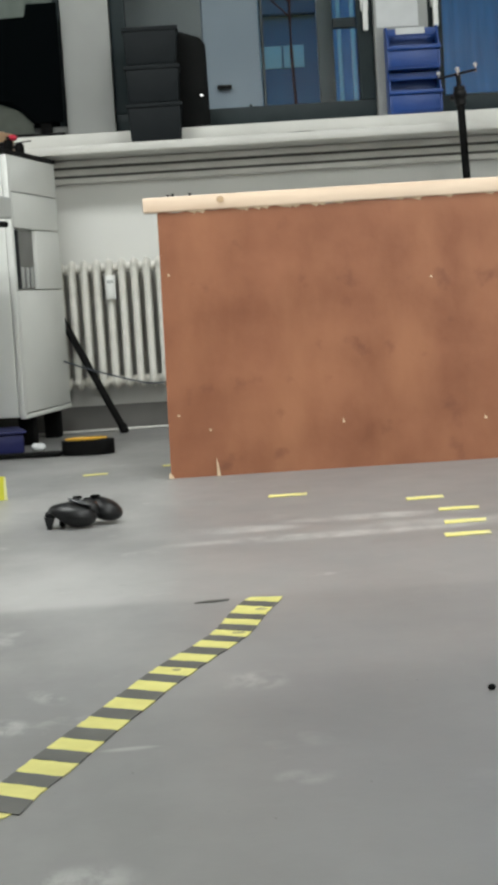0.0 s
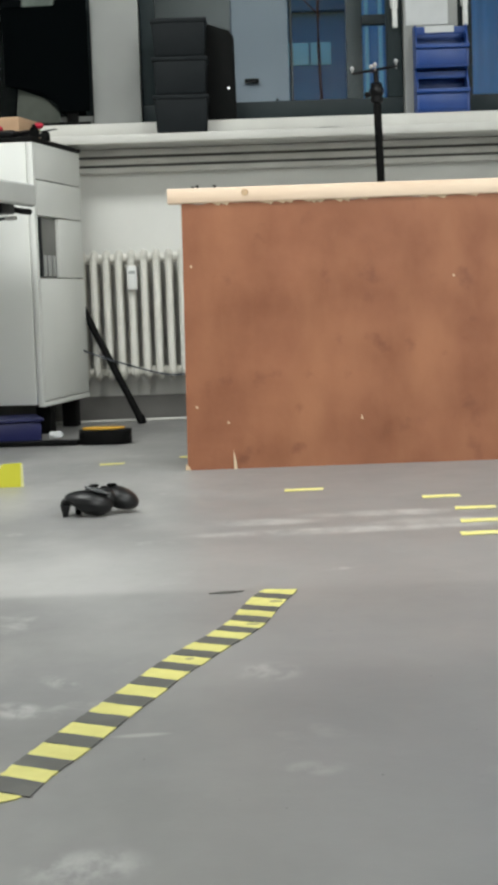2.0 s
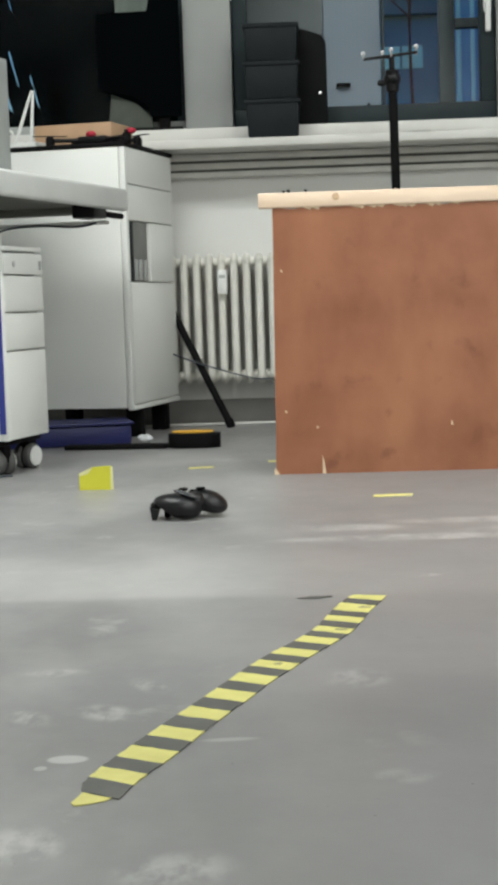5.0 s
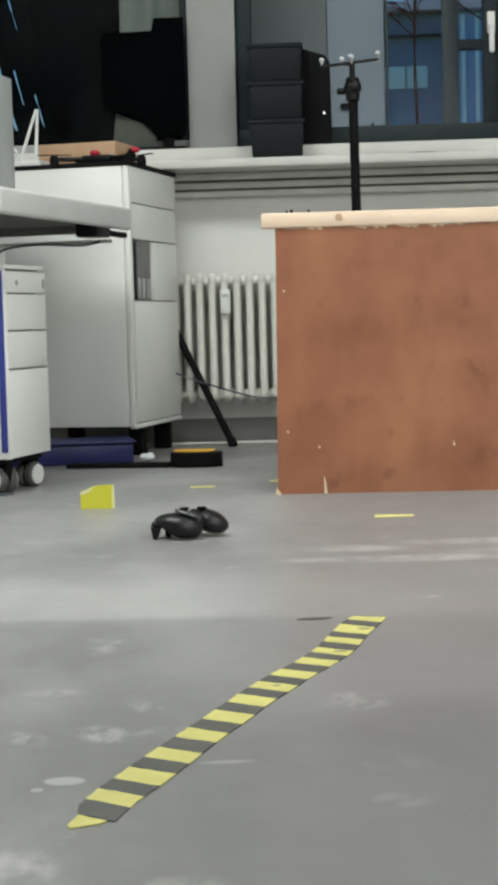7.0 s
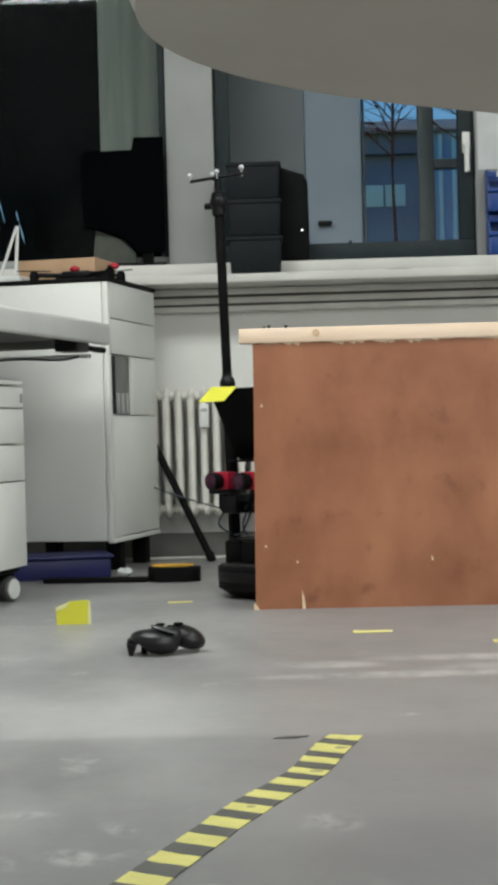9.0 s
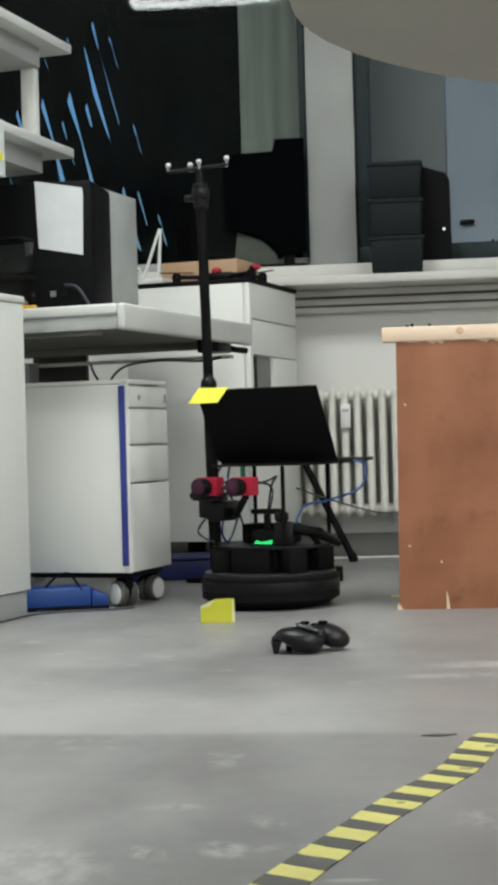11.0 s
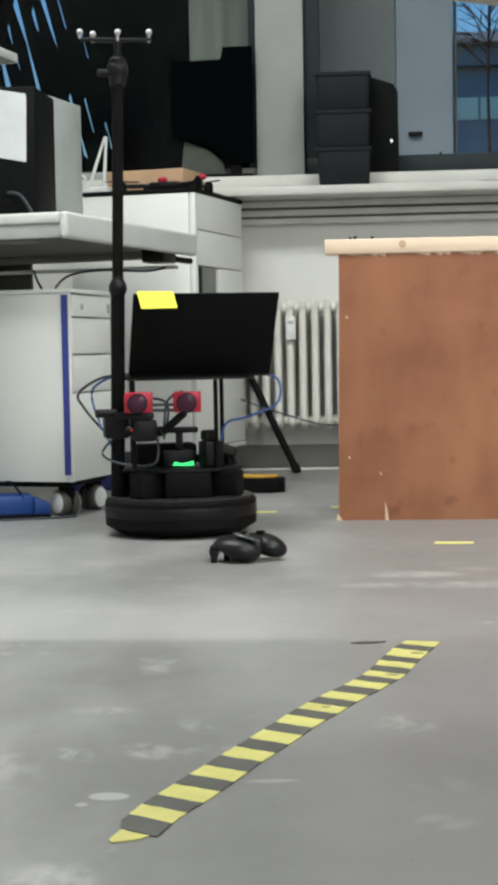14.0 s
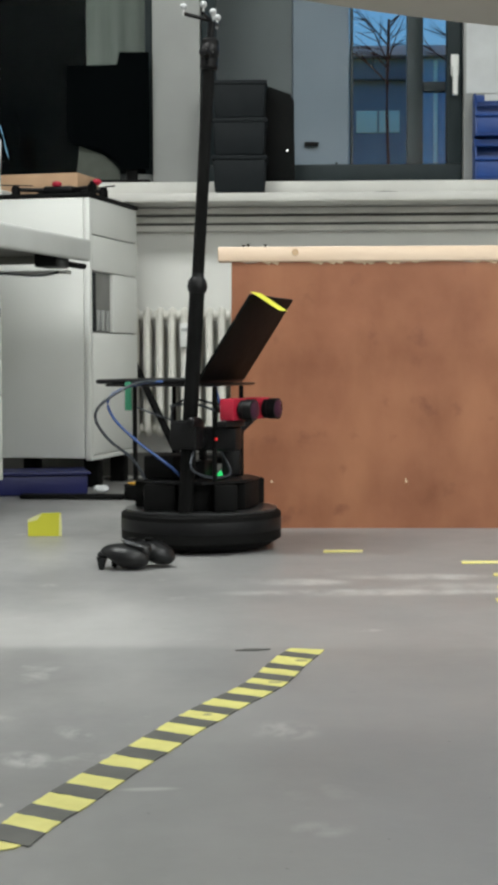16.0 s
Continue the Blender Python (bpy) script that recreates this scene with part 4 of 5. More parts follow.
def drone():
    d = thing("quadcopter", pose(-0.60, 1.25, CT, 0, 0, TURN), "black quadcopter frame with red propeller hubs", "drone")
    part("hub", box(-0.05, -0.03, 0.012, 0.05, 0.03, 0.034, 0.006), M_BLACK, d)
    for i, (x, y) in enumerate(((-0.13, -0.06), (-0.12, 0.07), (0.13, -0.06), (0.12, 0.07))):
        a = part("arm", rod((x * 0.3, y * 0.3, 0.022), (x, y, 0.022), 0.007), M_BLACK, d)
        part("rotor_can", moved(lathe([(0.013, 0.0), (0.015, 0.004), (0.015, 0.026), (0.010, 0.034)], 16), pose(x, y, 0.0)), M_BLACKM, a)
        part("propeller", moved(box(-0.055, -0.006, 0.0345, 0.055, 0.006, 0.0375, 0.001), pose(x, y, 0, 0, 0, 30 + 40 * i)), M_BLACK, a)
    for x, y in ((-0.005, -0.02), (0.14, -0.045)):
        part("red_cap", ball((x, y, 0.040), 0.013, squash=(1.3, 1, 0.8)), M_RED, d, "red rubber cap")
    return d


drone()


def dark_monitor():
    m = thing("monitor", pose(-0.48, 1.668, 1.0265), "black flat screen turned away on the window ledge", "monitor")
    part("foot", box(-0.06, -0.035, 0.0, 0.13, 0.035, 0.010, 0.003), M_BLACKM, m)
    part("column", box(0.045, 0.006, 0.0105, 0.085, 0.022, 0.20, 0.004), M_BLACKM, m)
    b = prism([(-0.16, 0.140), (-0.04, 0.125), (0.008, 0.090), (0.026, 0.048), (0.128, 0.048), (0.128, 0.452), (0.024, 0.452), (0.018, 0.406), (-0.16, 0.406)], 0, 0.012, 0.003)
    part("screen", moved(b, pose(0, 0.004, 0.0, 90, 0, 0)), M_NIGHT, m)
    g = thing("grey_pouch", pose(-0.54, 1.698, 1.0265), "small grey-green pouch leaning on the window", "pouch")
    part("pouch", moved(prism([(-0.075, 0.0), (0.085, 0.0), (0.080, 0.05), (0.03, 0.10), (-0.06, 0.135)], 0, 0.014, 0.004), pose(0, 0.006, 0, 90, 0, 0)), M_POUCH, g)
    return m


M_POUCH = material("grey_green_cloth", (0.075, 0.085, 0.072), 0.9, scale=30)
dark_monitor()


def floor_clutter():
    s = thing("floor_duster", pose(-0.272, 0.795, 0, 0, 0, -4), "black rubber pad with orange top lying on the floor", "pad")
    b = prism(rounded(0.155, 0.085, 0.035), 0.001, 0.044, 0.008)
    part("body", b, M_BLACKM, s)
    o = prism(rounded(0.125, 0.06, 0.025), 0.0445, 0.050, 0.002)
    moved(o, pose(-0.005, 0.005, 0, 0, 0, 0))
    part("top_pad", o, M_ORANGE, s, "orange felt top")
    part("flat_blade", box(-0.39, -0.03, 0.001, -0.079, 0.025, 0.014, 0.003), M_BLACKM, s)
    c = thing("crumpled_tissue", pose(-0.42, 0.80, 0.0145), "crumpled white and blue scrap lying on the pad", "scrap")
    t = ball((0, 0, 0.012), 0.02, None, 10, (1.1, 0.7, 0.6))
    rnd = random.Random(4)
    for v in t.verts:
        v.co *= 1 + rnd.uniform(-0.22, 0.22)
    moved(t, Matrix.Translation((0, 0, 0.002)))
    part("scrap", t, M_PAPER, c)
    p = thing("leaning_pole", pose(0, 0, 0), "black metal pole leaning against the white cabinet", "pole")
    part("tube", rod((-0.208, 1.500, 0.010), (-0.500, 1.618, 0.600), 0.0125), M_BLACKM, p)
    part("rubber_tip", rod((-0.204, 1.498, 0.0), (-0.2165, 1.505, 0.03), 0.0155), M_BLACKM, p)
    w = thing("floor_cable", pose(0, 0, 0), "white power cable lying along the wall", "cable")
    part("cable", tube([(-0.9, 1.64, 0.005), (-0.6, 1.58, 0.005), (-0.45, 1.60, 0.005), (-0.2, 1.62, 0.005), (0.1, 1.625, 0.005), (0.9, 1.63, 0.005)], 0.0045), M_CABLEW, w)
    v = thing("hanging_cable", pose(0, 0, 0), "thin dark cable drooping across the radiator", "cable")
    part("cable", tube([(-0.50, 1.50, 0.30), (-0.36, 1.515, 0.24), (-0.26, 1.52, 0.205), (-0.12, 1.52, 0.165), (0.02, 1.52, 0.15), (0.25, 1.52, 0.01)], 0.003), M_CABLEG, v)


floor_clutter()


def thin_floor_cable():
    w = thing("thin_cable", pose(0, 0, 0), "thin dark cable trailing over the floor by the cupboard", "cable")
    part("cable", tube([(-0.99, -0.42, 0.004), (-0.95, -0.20, 0.004), (-0.90, -0.02, 0.004), (-0.82, 0.03, 0.004), (-0.74, 0.06, 0.004), (-0.68, 0.10, 0.004)], 0.0025), M_CABLEG, w)
    return w


thin_floor_cable()


# ---- floor markings ----
def floor_mark(x, y, x2, y2):
    L = math.hypot(x2 - x, y2 - y)
    m = thing("floor_mark", pose((x + x2) / 2, (y + y2) / 2, 0.0006, 0, 0, math.degrees(math.atan2(y2 - y, x2 - x))), "short strip of yellow tape stuck on the floor", "tape strip", "yellow floor marks")
    part("strip", prism([(-L / 2, -0.020), (L / 2 - 0.004, -0.018), (L / 2, 0.019), (-L / 2 + 0.003, 0.020)], 0, 0.0012), M_MARK, m)
    return m


for mk in ((0.220, -0.470, 0.307, -0.470), (0.497, -0.655, 0.578, -0.652), (0.539, -0.835, 0.621, -0.838), (0.526, -1.005, 0.606, -1.005), (0.505, -1.155, 0.589, -1.152), (-0.239, 0.200, -0.172, 0.209), (-0.037, 0.318, 0.035, 0.332)):
    floor_mark(*mk)


def hazard_tape():
    """Worn striped tape laid in one piece, kinked twice, its stripes cut slantwise."""
    t = thing("hazard_tape", pose(0, 0, 0), "worn yellow and black striped hazard tape on the floor", "hazard tape")
    # centre line and half width, from the far end to the near tip
    line = [(0.182, -1.615, 0.0235), (0.158, -1.700, 0.024), (0.144, -1.775, 0.024), (0.130, -1.845, 0.0235), (0.105, -1.915, 0.0225), (0.082, -1.970, 0.0230),
            (0.060, -2.034, 0.0240), (0.037, -2.100, 0.0218), (0.016, -2.174, 0.0225), (-0.007, -2.247, 0.0218), (-0.029, -2.322, 0.0232), (-0.049, -2.392, 0.0240), (-0.070, -2.460, 0.0222), (-0.085, -2.545, 0.0200)]

    def at_y(y):
        for (xa, ya, wa), (xb, yb, wb) in zip(line, line[1:]):
            if ya >= y >= yb:
                k = (ya - y) / (ya - yb)
                return xa + (xb - xa) * k, wa + (wb - wa) * k
        return line[0][0::2] if y > line[0][1] else line[-1][0::2]
    # far and near side of each yellow stripe along the centre line
    yellow = [(-1.613, -1.644), (-1.677, -1.728), (-1.761, -1.795), (-1.830, -1.861), (-1.889, -1.922), (-1.954, -1.988), (-2.019, -2.051), (-2.081, -2.119), (-2.153, -2.193), (-2.228, -2.265), (-2.303, -2.340), (-2.373, -2.411), (-2.443, -2.476)]
    cuts = [c for pair in yellow for c in pair] + [-2.514]
    rnd = random.Random(9)
    tilt = 0.0130

    def worn(p, q, n=5):
        """An edge between two corners, slightly frayed."""
        return [(p[0] + (q[0] - p[0]) * k / n + rnd.uniform(-0.0006, 0.0006) * (0 < k < n), p[1] + (q[1] - p[1]) * k / n + rnd.uniform(-0.0016, 0.0016) * (0 < k < n)) for k in range(n)]
    for i, (a, b) in enumerate(zip(cuts, cuts[1:])):
        (xa, wa), (xb, wb) = at_y(a), at_y(b)
        ta = 0.005 if i == 0 else tilt
        o = [(xa - wa, a + ta), (xa + wa, a - ta), (xb + wb, b - tilt), (xb - wb, b + tilt)]
        if i == len(cuts) - 2:
            o[3] = (o[3][0] + 0.006, o[3][1] - 0.004)
            o.insert(4, (o[0][0] - 0.003, (o[0][1] + o[3][1]) / 2))
        o = sum((worn(p, q) for p, q in zip(o, o[1:] + o[:1])), [])
        part("yellow_stripe" if i % 2 == 0 else "black_stripe", prism(o, 0.0005, 0.0015 + 0.0001 * (i % 2)), M_TAPEY if i % 2 == 0 else M_TAPEK, t)
    part("yellow_stripe", prism([(-0.093, -2.507), (-0.082, -2.516), (-0.066, -2.524), (-0.070, -2.531), (-0.082, -2.538), (-0.095, -2.544), (-0.099, -2.536)], 0.0005, 0.0015), M_TAPEY, t)
    # spots where the print has rubbed off
    for x, y, r in ((0.172, -1.702, 0.009), (0.139, -1.846, 0.008), (0.064, -2.030, 0.006)):
        part("worn_spot", prism([(x + r * math.cos(k) * rnd.uniform(0.7, 1.3), y + 0.9 * r * math.sin(k) * rnd.uniform(0.6, 1.2)) for k in (0, 0.8, 1.6, 2.4, 3.2, 4.0, 4.8, 5.6)], 0.0016, 0.0019), M_TAPEW, t, "rubbed dull patch")
    return t


hazard_tape()


def dark_scrap():
    s = thing("tape_scrap", pose(0.103, -1.619, 0.0006, 0, 0, 2), "thin dark scrap of tape lying on the floor", "scrap")
    part("scrap", prism([(-0.024, -0.006), (0.006, -0.008), (0.026, 0.004), (-0.004, 0.008)], 0, 0.001), M_TAPEK, s)
    k = thing("pebble", pose(0.405, -2.21, 0), "tiny dark crumb lying on the floor", "pebble")
    part("stone", ball((0, 0, 0.003), 0.0042, None, 8, (1.1, 1, 0.8)), M_BLACKM, k)


dark_scrap()


def game_controller():
    g = thing("game_controller", pose(-0.155, -0.740, 0, 0, 0, -6), "black wireless game controller lying on the floor", "game controller")
    # near grip, far grip and the bridge between them
    near = ball((0, 0, 0), 1.0, None, 24, (0.050, 0.034, 0.0235))
    for v in near.verts:
        k = v.co.x / 0.050
        v.co.z *= 1 + 0.12 * k
        if v.co.z < 0 and k < 0:
            v.co.z *= 1 + 0.75 * k
    moved(near, pose(-0.018, -0.020, 0.027, 0, 11, -6))
    part("left_grip", near, M_PAD, g)
    far = ball((0, 0, 0), 1.0, None, 24, (0.042, 0.033, 0.0215))
    moved(far, pose(0.036, 0.026, 0.030, 0, 20, -16))
    part("right_grip", far, M_PAD, g)
    mid = box(-0.040, -0.024, 0.014, 0.034, 0.040, 0.050, 0.014, 3)
    part("centre_shell", mid, M_PAD, g)
    part("bumper", box(-0.072, -0.034, 0.020, -0.048, 0.020, 0.036, 0.0075, 3), M_PAD, g)
    tr = prism([(-0.005, 0.0), (0.003, 0.0), (0.010, 0.022), (-0.010, 0.026)], 0, 0.016, 0.003)
    part("trigger", moved(tr, pose(-0.062, -0.022, 0.0, 90, 0, 0)), M_PAD, g)
    part("trigger", moved(box(-0.050, -0.012, 0.0, -0.038, 0.004, 0.018, 0.004), pose(0.0, 0.01, 0.0)), M_BLACKM, g)
    for x, y in ((-0.012, 0.0), (0.022, 0.010)):
        st = part("thumbstick", moved(lathe([(0.006, 0.0), (0.006, 0.009), (0.0095, 0.0085), (0.0095, 0.012), (0.007, 0.013)], 18), pose(x, y + 0.012, 0.046)), M_BLACKM, g)
    part("d_pad", box(-0.002, 0.022, 0.048, 0.012, 0.034, 0.053, 0.002), M_BLACKM, g)
    part("glossy_inlay", moved(ball((0, 0, 0), 1.0, None, 16, (0.026, 0.010, 0.004)), pose(0.000, -0.026, 0.0515, 0, 16, -8)), M_GLOSSK, g, "glossy dark grip inlay")
    return g


M_PAD = material("satin_black_plastic", (0.005, 0.0055, 0.006), 0.36, scale=60, color2=(0.008, 0.008, 0.009), spec=0.32)
M_GLOSSK = material("gloss_black", (0.06, 0.062, 0.066), 0.16, scale=6)
game_controller()


def yellow_card():
    c = thing("folded_card", pose(-0.416, -0.228, 0), "bright yellow folded paper card standing on the floor", "paper card")
    w, h = 0.0395, 0.055
    b = prism([(-w, 0.0), (w, 0.0), (w, h), (w * 0.90, h + 0.002), (-w * 0.15, h), (-w, h * 0.72)], 0, 0.0008)
    moved(b, pose(0, 0.0, 0.0006, 96, 0, 0))
    part("upright_flap", b, M_YELLOW, c)
    # flat pale pieces paint the light that the folds catch
    part("corner_highlight", moved(prism([(-w, h * 0.60), (-w * 0.45, h * 0.70), (-w * 0.12, h * 0.995), (-w, h * 0.725)], 0.0009, 0.0013), pose(0, 0.0, 0.0006, 96, 0, 0)), M_FOLDLIGHT, c, "folded corner with its highlight in pale colour")
    part("edge_highlight", moved(prism([(w * 0.84, 0.0), (w * 1.03, 0.001), (w * 1.02, h * 0.98), (w * 0.90, h)], 0.0009, 0.0013), pose(0, 0.0, 0.0006, 96, 0, 0)), M_FOLDLIGHT, c, "bent edge with its highlight in pale colour")
    part("base_flap", prism([(-w, 0.0008), (w, 0.0008), (w * 0.98, 0.009), (-w * 0.98, 0.009)], 0.0003, 0.0011), M_YELLOW, c)
    return c


CARD = yellow_card()


def corner_table():
    """Table with soft bowed sides reaching into the top of the view."""
    t = thing("table", pose(0.619, -2.674, 0, 0, 0, 23.7), "beige-grey table with bowed sides on a column foot", "table")
    half_w, half_d, n = 0.60, 0.40, 2.56

    def outline(grow):
        out = []
        for k in range(96):
            a = 2 * math.pi * k / 96
            c, q = math.cos(a), math.sin(a)
            out.append(((half_w + grow) * math.copysign(abs(c) ** (2 / n), c), (half_d + grow) * math.copysign(abs(q) ** (2 / n), q)))
        return out
    part("underside", prism(outline(-0.004), 0.720, 0.7305, 0.003), M_TABLE, t, "beige-grey underside board")
    part("tabletop", prism(outline(0.0), 0.731, 0.748, 0.004), M_TABLEE, t, "white tabletop edge")
    part("column", rod((0.1, 0, 0.02), (0.1, 0, 0.7195), 0.035), M_METAL, t)
    part("foot", moved(lathe([(0.25, 0.0), (0.25, 0.008), (0.05, 0.024)], 40), pose(0.1, 0, 0)), M_METAL, t)
    return t


corner_table()


# ---- the wheeled robot ----
def robot():
    """Round drive base, stacked decks, laptop, camera pair and a tall marker mast. It faces -y."""
    r = thing("mobile_robot", pose(1.07, 1.29, 0, 0, 0, -57), "black round mobile robot carrying a laptop, red cameras and a mast", "robot")
    base = part("drive_base", lathe([(0.130, 0.006), (0.148, 0.007), (0.1757, 0.024), (0.1757, 0.079), (0.1690, 0.0840), (0.08, 0.0850)], 72), M_BLACKM, r, "matte black round drive base")
    part("bumper_band", lathe([(0.1759, 0.044), (0.1764, 0.045), (0.1764, 0.069), (0.1759, 0.070)], 64, close=False), M_BLACK, base, "glossy black bumper band")
    part("top_ring", lathe([(0.166, 0.0846), (0.1665, 0.0892), (0.163, 0.0900), (0.120, 0.0901)], 64, close=False), M_RING, base)
    for sx in (-1, 1):
        part("wheel", moved(lathe([(0.020, -0.01), (0.034, -0.008), (0.034, 0.008), (0.020, 0.01)], 24), pose(sx * 0.115, 0, 0.0345, 0, 90, 0)), M_RUBBER, base)
    part("roller", ball((0, -0.11, 0.0085), 0.008), M_RUBBER, base)
    part("roller", ball((0, 0.11, 0.0085), 0.008), M_RUBBER, base)
    # lower deck: dark boxes standing round the edge
    for i, (x, y, w, d, a) in enumerate(((-0.085, -0.078, 0.075, 0.05, 28), (0.0, -0.098, 0.105, 0.04, 0), (0.092, -0.073, 0.075, 0.05, -32), (0.125, 0.03, 0.07, 0.045, 80), (-0.12, 0.05, 0.07, 0.04, 100), (0.03, 0.115, 0.16, 0.045, 0))):
        part("battery_box", moved(box(-w / 2, -d / 2, 0.0903, w / 2, d / 2, 0.148, 0.004), pose(x, y, 0, 0, 0, a)), M_BLACKM, r)
    part("battery_core", prism([(0.112 * math.cos(k * math.pi / 8), 0.10 * math.sin(k * math.pi / 8)) for k in range(16)], 0.0903, 0.1475, 0.002), M_BLACKM, r)
    part("lower_deck", prism([(0.15 * math.cos(radians(22.5 + 45 * k)), (0.127 if k > 3 else 0.15) * math.sin(radians(22.5 + 45 * k))) for k in range(8)], 0.1485, 0.1545, 0.001), M_BLACK, r)
    for x, y in ((-0.096, 0.118), (-0.116, -0.070), (0.074, -0.070), (0.120, 0.105)):
        part("strut", rod((x, y, 0.155), (x, y, 0.3555), 0.0052), M_BLACKM, r)
    part("upper_deck", box(-0.125, -0.075, 0.356, 0.165, 0.175, 0.361, 0.002), M_BLACK, r)
    # laptop: base to the back, lid leaning forward
    part("laptop_base", box(-0.117, -0.034, 0.3615, 0.211, 0.200, 0.371, 0.003), M_BLACK, r)
    lid = box(-0.165, -0.003, 0.0, 0.165, 0.003, 0.2165, 0.002)
    moved(lid, pose(0.044, -0.034, 0.368, 33.0, 0, 0))
    lid_ob = part("laptop_lid", lid, M_LID, r, "plain matte black laptop lid")
    nt_ = prism([(-0.041, 0.006), (0.041, 0.004), (0.039, -0.066), (-0.041, -0.068)], 0, 0.0008)
    moved(nt_, pose(-0.072, -0.153, 0.5515, 33, 0, 2))
    part("sticky_note", nt_, M_YELLOW, lid_ob, "yellow sticky note")
    # mast, leaning slightly forward
    lean = pose(-0.148, -0.015, 0.106, 3.3, 0.8, 0)
    mast = part("mast", moved(lathe([(0.0155, -0.015), (0.0160, -0.012), (0.0160, 0.448)], 20), lean), M_BLACKM, r, "black telescopic mast tube")
    part("mast_joint", moved(lathe([(0.016, 0.446), (0.0195, 0.452), (0.0212, 0.461), (0.0195, 0.471), (0.0150, 0.479), (0.0130, 0.482), (0.0130, 0.490)], 20), lean), M_BLACK, mast)
    part("upper_tube", moved(rod((0, 0, 0.486), (0, 0, 0.940), 0.0128), lean), M_BLACKM, mast)
    part("ball_head", moved(ball((0, 0, 0.947), 0.021, rod((0, 0, 0.910), (0, 0, 0.975), 0.019), squash=(1.2, 1, 1.2)), lean), M_BLACK, mast)
    part("head_knob", moved(rod((-0.045, 0, 0.940), (-0.012, 0, 0.940), 0.009), lean), M_BLACK, mast)
    part("stem", moved(rod((0, 0, 0.965), (0, 0, 1.010), 0.008), lean), M_BLACK, mast)
    bar = part("crossbar", moved(rod((-0.085, -0.010, 1.010), (0.075, 0.012, 1.018), 0.0042, bm=rod((-0.01, 0, 1.010), (-0.05, 0.045, 1.016), 0.004)), lean), M_BLACK, mast)
    for bx_, by_, bz_ in ((-0.085, -0.010, 1.026), (-0.050, 0.045, 1.030), (0.0, -0.002, 1.030), (0.072, 0.012, 1.034)):
        part("marker_ball", moved(ball((bx_, by_, bz_), 0.0072), lean), M_SILVER, bar, "small silver marker ball")
        part("marker_stem", moved(rod((bx_, by_, 1.011), (bx_, by_, bz_ - 0.006), 0.003), lean), M_METAL, bar)
    # clamp and camera pair
    part("clamp", box(-0.178, -0.050, 0.225, -0.122, 0.010, 0.285, 0.006), M_BLACK, r)
    part("mount_block", box(-0.120, -0.118, 0.220, -0.068, -0.020, 0.270, 0.008), M_BLACK, r)
    part("clamp_lever", rod((-0.20, -0.045, 0.283), (-0.150, -0.045, 0.283), 0.010), M_BLACK, r)
    yaw = pose(-0.0645, -0.1685, 0, 0, 0, -11) @ pose(0.0645, 0.1685, 0)
    part("camera_bar", moved(box(-0.172, -0.130, 0.272, -0.085, -0.106, 0.284, 0.003), yaw), M_BLACK, r)
    for z in (0.290, 0.302):
        part("camera_rod", moved(rod((-0.100, -0.112, z), (-0.020, -0.112, z), 0.0035), yaw), M_CABLEG, r)
    part("support_arm", rod((-0.005, -0.118, 0.284), (-0.050, -0.080, 0.240), 0.009, bm=rod((-0.05, -0.08, 0.240), (-0.130, -0.04, 0.243), 0.012)), M_BLACK, r)
    for x in (-0.119, -0.010):
        c = part("camera", moved(box(x - 0.031, -0.136, 0.285, x + 0.031, -0.102, 0.331, 0.003), yaw), M_RED, r, "red metal camera housing")
        part("lens", moved(lathe([(0.016, 0.0), (0.0205, 0.003), (0.0205, 0.012), (0.0225, 0.014), (0.0225, 0.033), (0.020, 0.034)], 28), yaw @ pose(x, -0.1365, 0.307, 90, 0, 0)), M_BLACK, c, "black ribbed lens")
        part("front_glass", moved(lathe([(0.0190, 0.0), (0.014, 0.0025), (0.004, 0.0035)], 24), yaw @ pose(x, -0.1707, 0.307, 90, 0, 0)), M_LENS, c, "pink coated glass")
        part("plug", moved(rod((x, -0.1015, 0.307), (x, -0.076, 0.307), 0.007), yaw), M_METAL, c)
    # small sensor on a post, servo arm and circuit board
    part("sensor_foot", box(-0.040, -0.023, 0.155, 0.030, 0.017, 0.192, 0.004), M_BLACK, r)
    part("sensor_post", box(-0.010, -0.012, 0.1925, 0.006, 0.002, 0.232, 0.002), M_BLACK, r)
    part("depth_sensor", box(-0.045, -0.017, 0.2325, 0.042, 0.007, 0.246, 0.004), M_BLACK, r)
    part("servo", moved(box(-0.024, -0.020, 0.155, 0.024, 0.022, 0.215, 0.006), pose(0.065, -0.050, 0, 0, 0, 20)), M_BLACK, r)
    part("servo_horn", moved(box(-0.018, -0.012, 0.2155, 0.016, 0.012, 0.240, 0.006), pose(0.060, -0.050, 0, 0, 0, 35)), M_BLACK, r)
    part("gripper_link", rod((0.075, -0.055, 0.20), (0.125, 0.02, 0.185), 0.016, 0.012), M_BLACK, r)
    part("gripper_link", rod((0.125, 0.02, 0.185), (0.150, 0.10, 0.150), 0.014, 0.009), M_BLACK, r)
    part("gripper_jaw", rod((0.11, 0.02, 0.178), (0.135, 0.055, 0.120), 0.009, 0.005), M_BLACK, r)
    part("computer_box", box(-0.095, 0.030, 0.1555, 0.045, 0.100, 0.205, 0.005), M_BLACKM, r)
    part("screw_head", rod((0.048, -0.040, 0.166), (0.048, -0.036, 0.166), 0.006), M_METAL, r)
    board = part("circuit_board", box(-0.035, -0.045, 0.1548, 0.035, -0.024, 0.158, 0.001), M_BLACK, r)
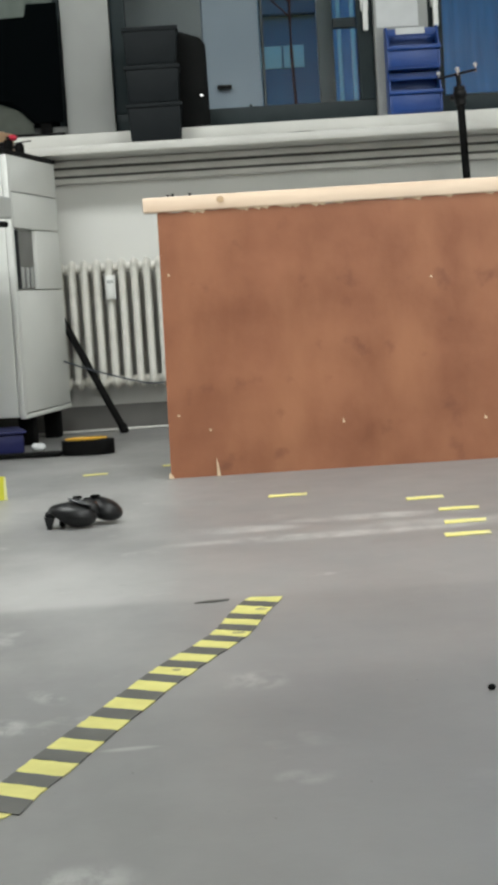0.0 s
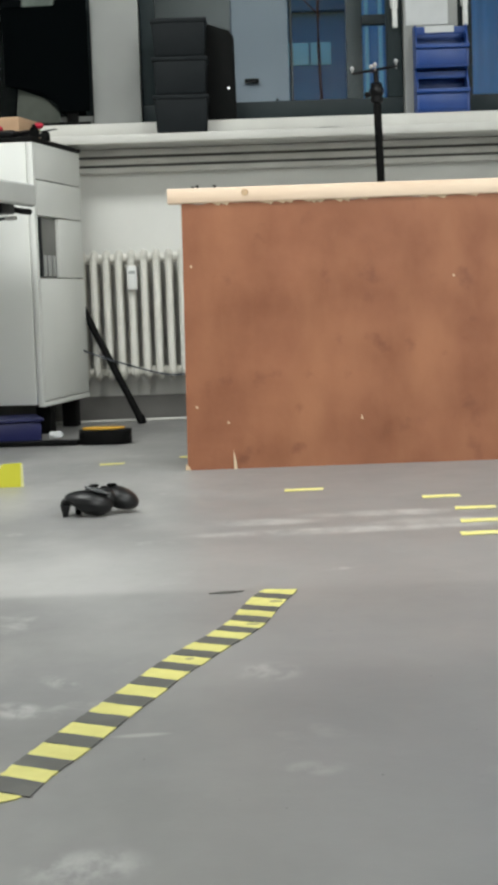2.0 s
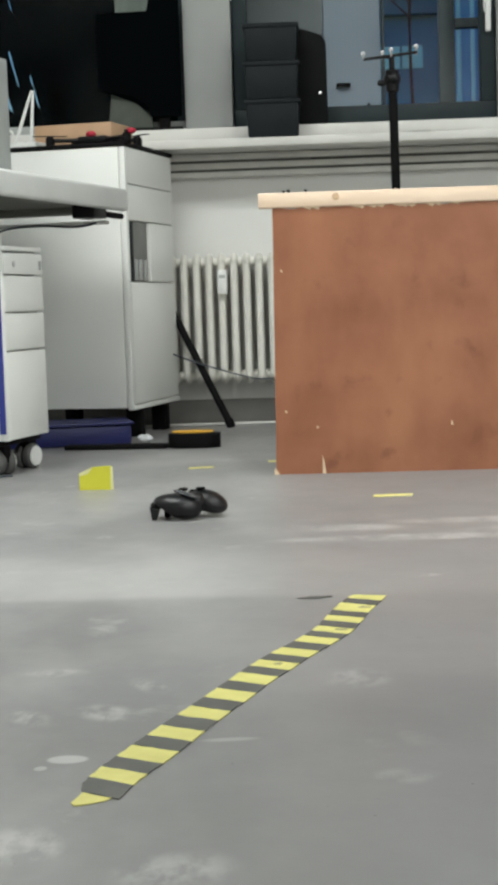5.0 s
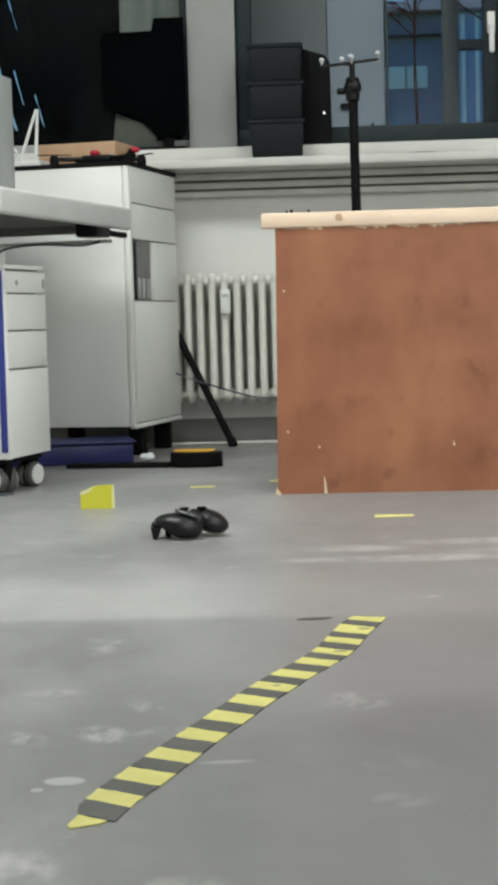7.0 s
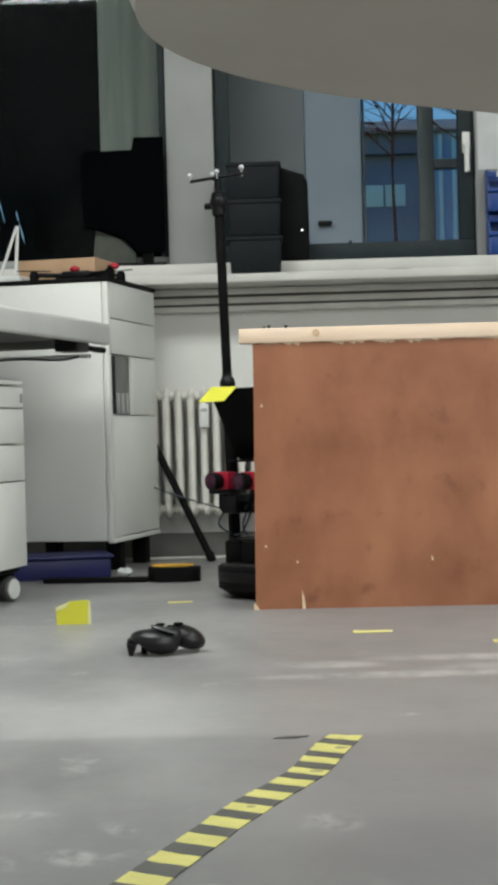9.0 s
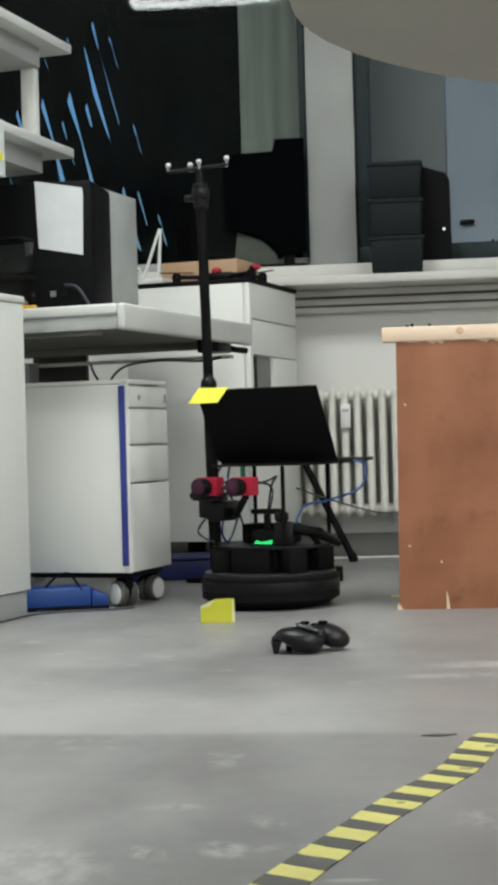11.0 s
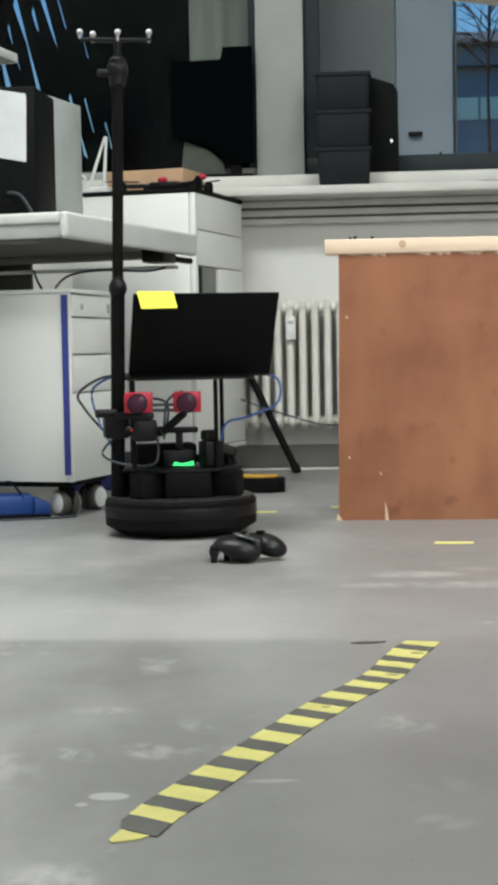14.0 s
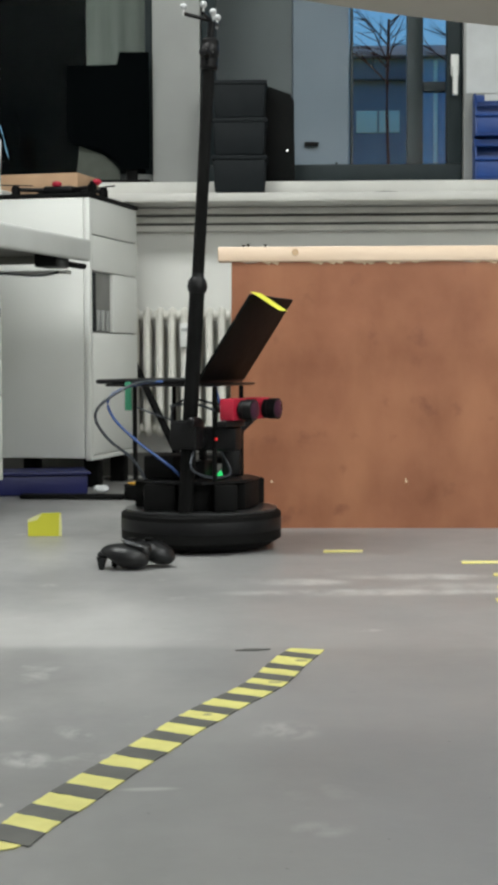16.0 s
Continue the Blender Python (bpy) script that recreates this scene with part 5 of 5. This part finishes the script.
    part("status_light", prism([(-0.028, 0.0), (0.022, -0.002), (0.022, 0.010), (-0.006, 0.004), (-0.022, 0.009)], 0, 0.002, bm=None), M_GREEN, board, "lit green status light", m=pose(0.004, -0.040, 0.159, 70, 0, 0))
    part("red_light", ball((-0.120, -0.075, 0.245), 0.003), M_REDLED, r)
    # wiring
    part("cable", tube([(-0.11, 0.05, 0.367), (-0.17, 0.09, 0.362), (-0.22, 0.14, 0.325), (-0.205, 0.165, 0.29), (-0.17, 0.15, 0.245), (-0.13, 0.11, 0.20), (-0.11, 0.09, 0.157)], 0.0032), M_CABLEG, r, "grey looping cable")
    part("cable", tube([(-0.11, 0.04, 0.367), (-0.15, 0.09, 0.362), (-0.185, 0.14, 0.335), (-0.185, 0.135, 0.295), (-0.17, 0.09, 0.245), (-0.145, 0.017, 0.185), (-0.12, 0.0, 0.157)], 0.003), M_CABLEB, r, "blue network cable")
    part("cable", tube([(0.205, 0.06, 0.366), (0.248, 0.05, 0.350), (0.240, 0.03, 0.295), (0.16, 0.0, 0.265), (0.105, -0.02, 0.25), (0.085, -0.045, 0.18)], 0.003), M_CABLEB, r, "blue network cable")
    for k, x in enumerate((-0.119, -0.010)):
        part("camera_cable", tube([(x + 0.01 * k - 0.008, -0.072 - 0.024 * k, 0.307), (x + 0.02, -0.02, 0.318), (x + 0.02, 0.03, 0.315 + 0.012 * k), (-0.02, 0.06, 0.30), (-0.03, 0.05, 0.215)], 0.0028), M_CABLEG, r)
    part("camera_cable", tube([(-0.15, -0.04, 0.235), (-0.185, -0.04, 0.19), (-0.13, -0.06, 0.165), (-0.07, -0.09, 0.17), (-0.06, -0.06, 0.225)], 0.0028), M_CABLEG, r)
    part("cable_tie", box(-0.136, 0.112, 0.305, -0.126, 0.126, 0.366, 0.002), M_GREENW, r, "green tape tab")
    return r


ROBOT = robot()


# ---- what moves ----
def motions():
    rows = [(0.0, 1.107, 1.310, -57), (1.0, 0.922, 1.250, -49), (2.0, 0.743, 1.170, -42), (3.5, 0.584, 1.020, -32), (4.0, 0.564, 0.955, -30), (5.2, 0.474, 0.740, -27), (6.5, 0.399, 0.530, -25), (7.0, 0.360, 0.505, -25), (7.5, 0.314, 0.485, -26), (8.0, 0.248, 0.435, -29), (9.2, 0.020, 0.345, -34), (10.3, -0.216, 0.258, -33), (10.6, -0.283, 0.215, -30), (11.0, -0.334, 0.150, -19), (11.5, -0.391, 0.105, -10), (12.0, -0.421, 0.050, 2), (12.5, -0.410, -0.025, 9), (13.2, -0.385, -0.112, 11), (14.0, -0.361, -0.230, 17), (14.5, -0.326, -0.280, 32), (15.0, -0.261, -0.321, 48), (15.5, -0.167, -0.355, 61), (16.0, -0.047, -0.385, 75)]
    walk(ROBOT, [(t, pose(x, y, 0, 0, 0, a)) for t, x, y, a in rows])
    card = [(0.0, -0.416, -0.228, 0), (12.5, -0.416, -0.228, 0), (12.75, -0.416, -0.235, 35), (13.0, -0.416, -0.215, 80), (15.05, -0.425, -0.215, 80), (15.4, -0.428, -0.190, 0), (16.0, -0.428, -0.180, 0)]
    walk(CARD, [(t, pose(x, y, 0.003 if a > 20 else 0.0, a, 0, 0)) for t, x, y, a in card])


motions()
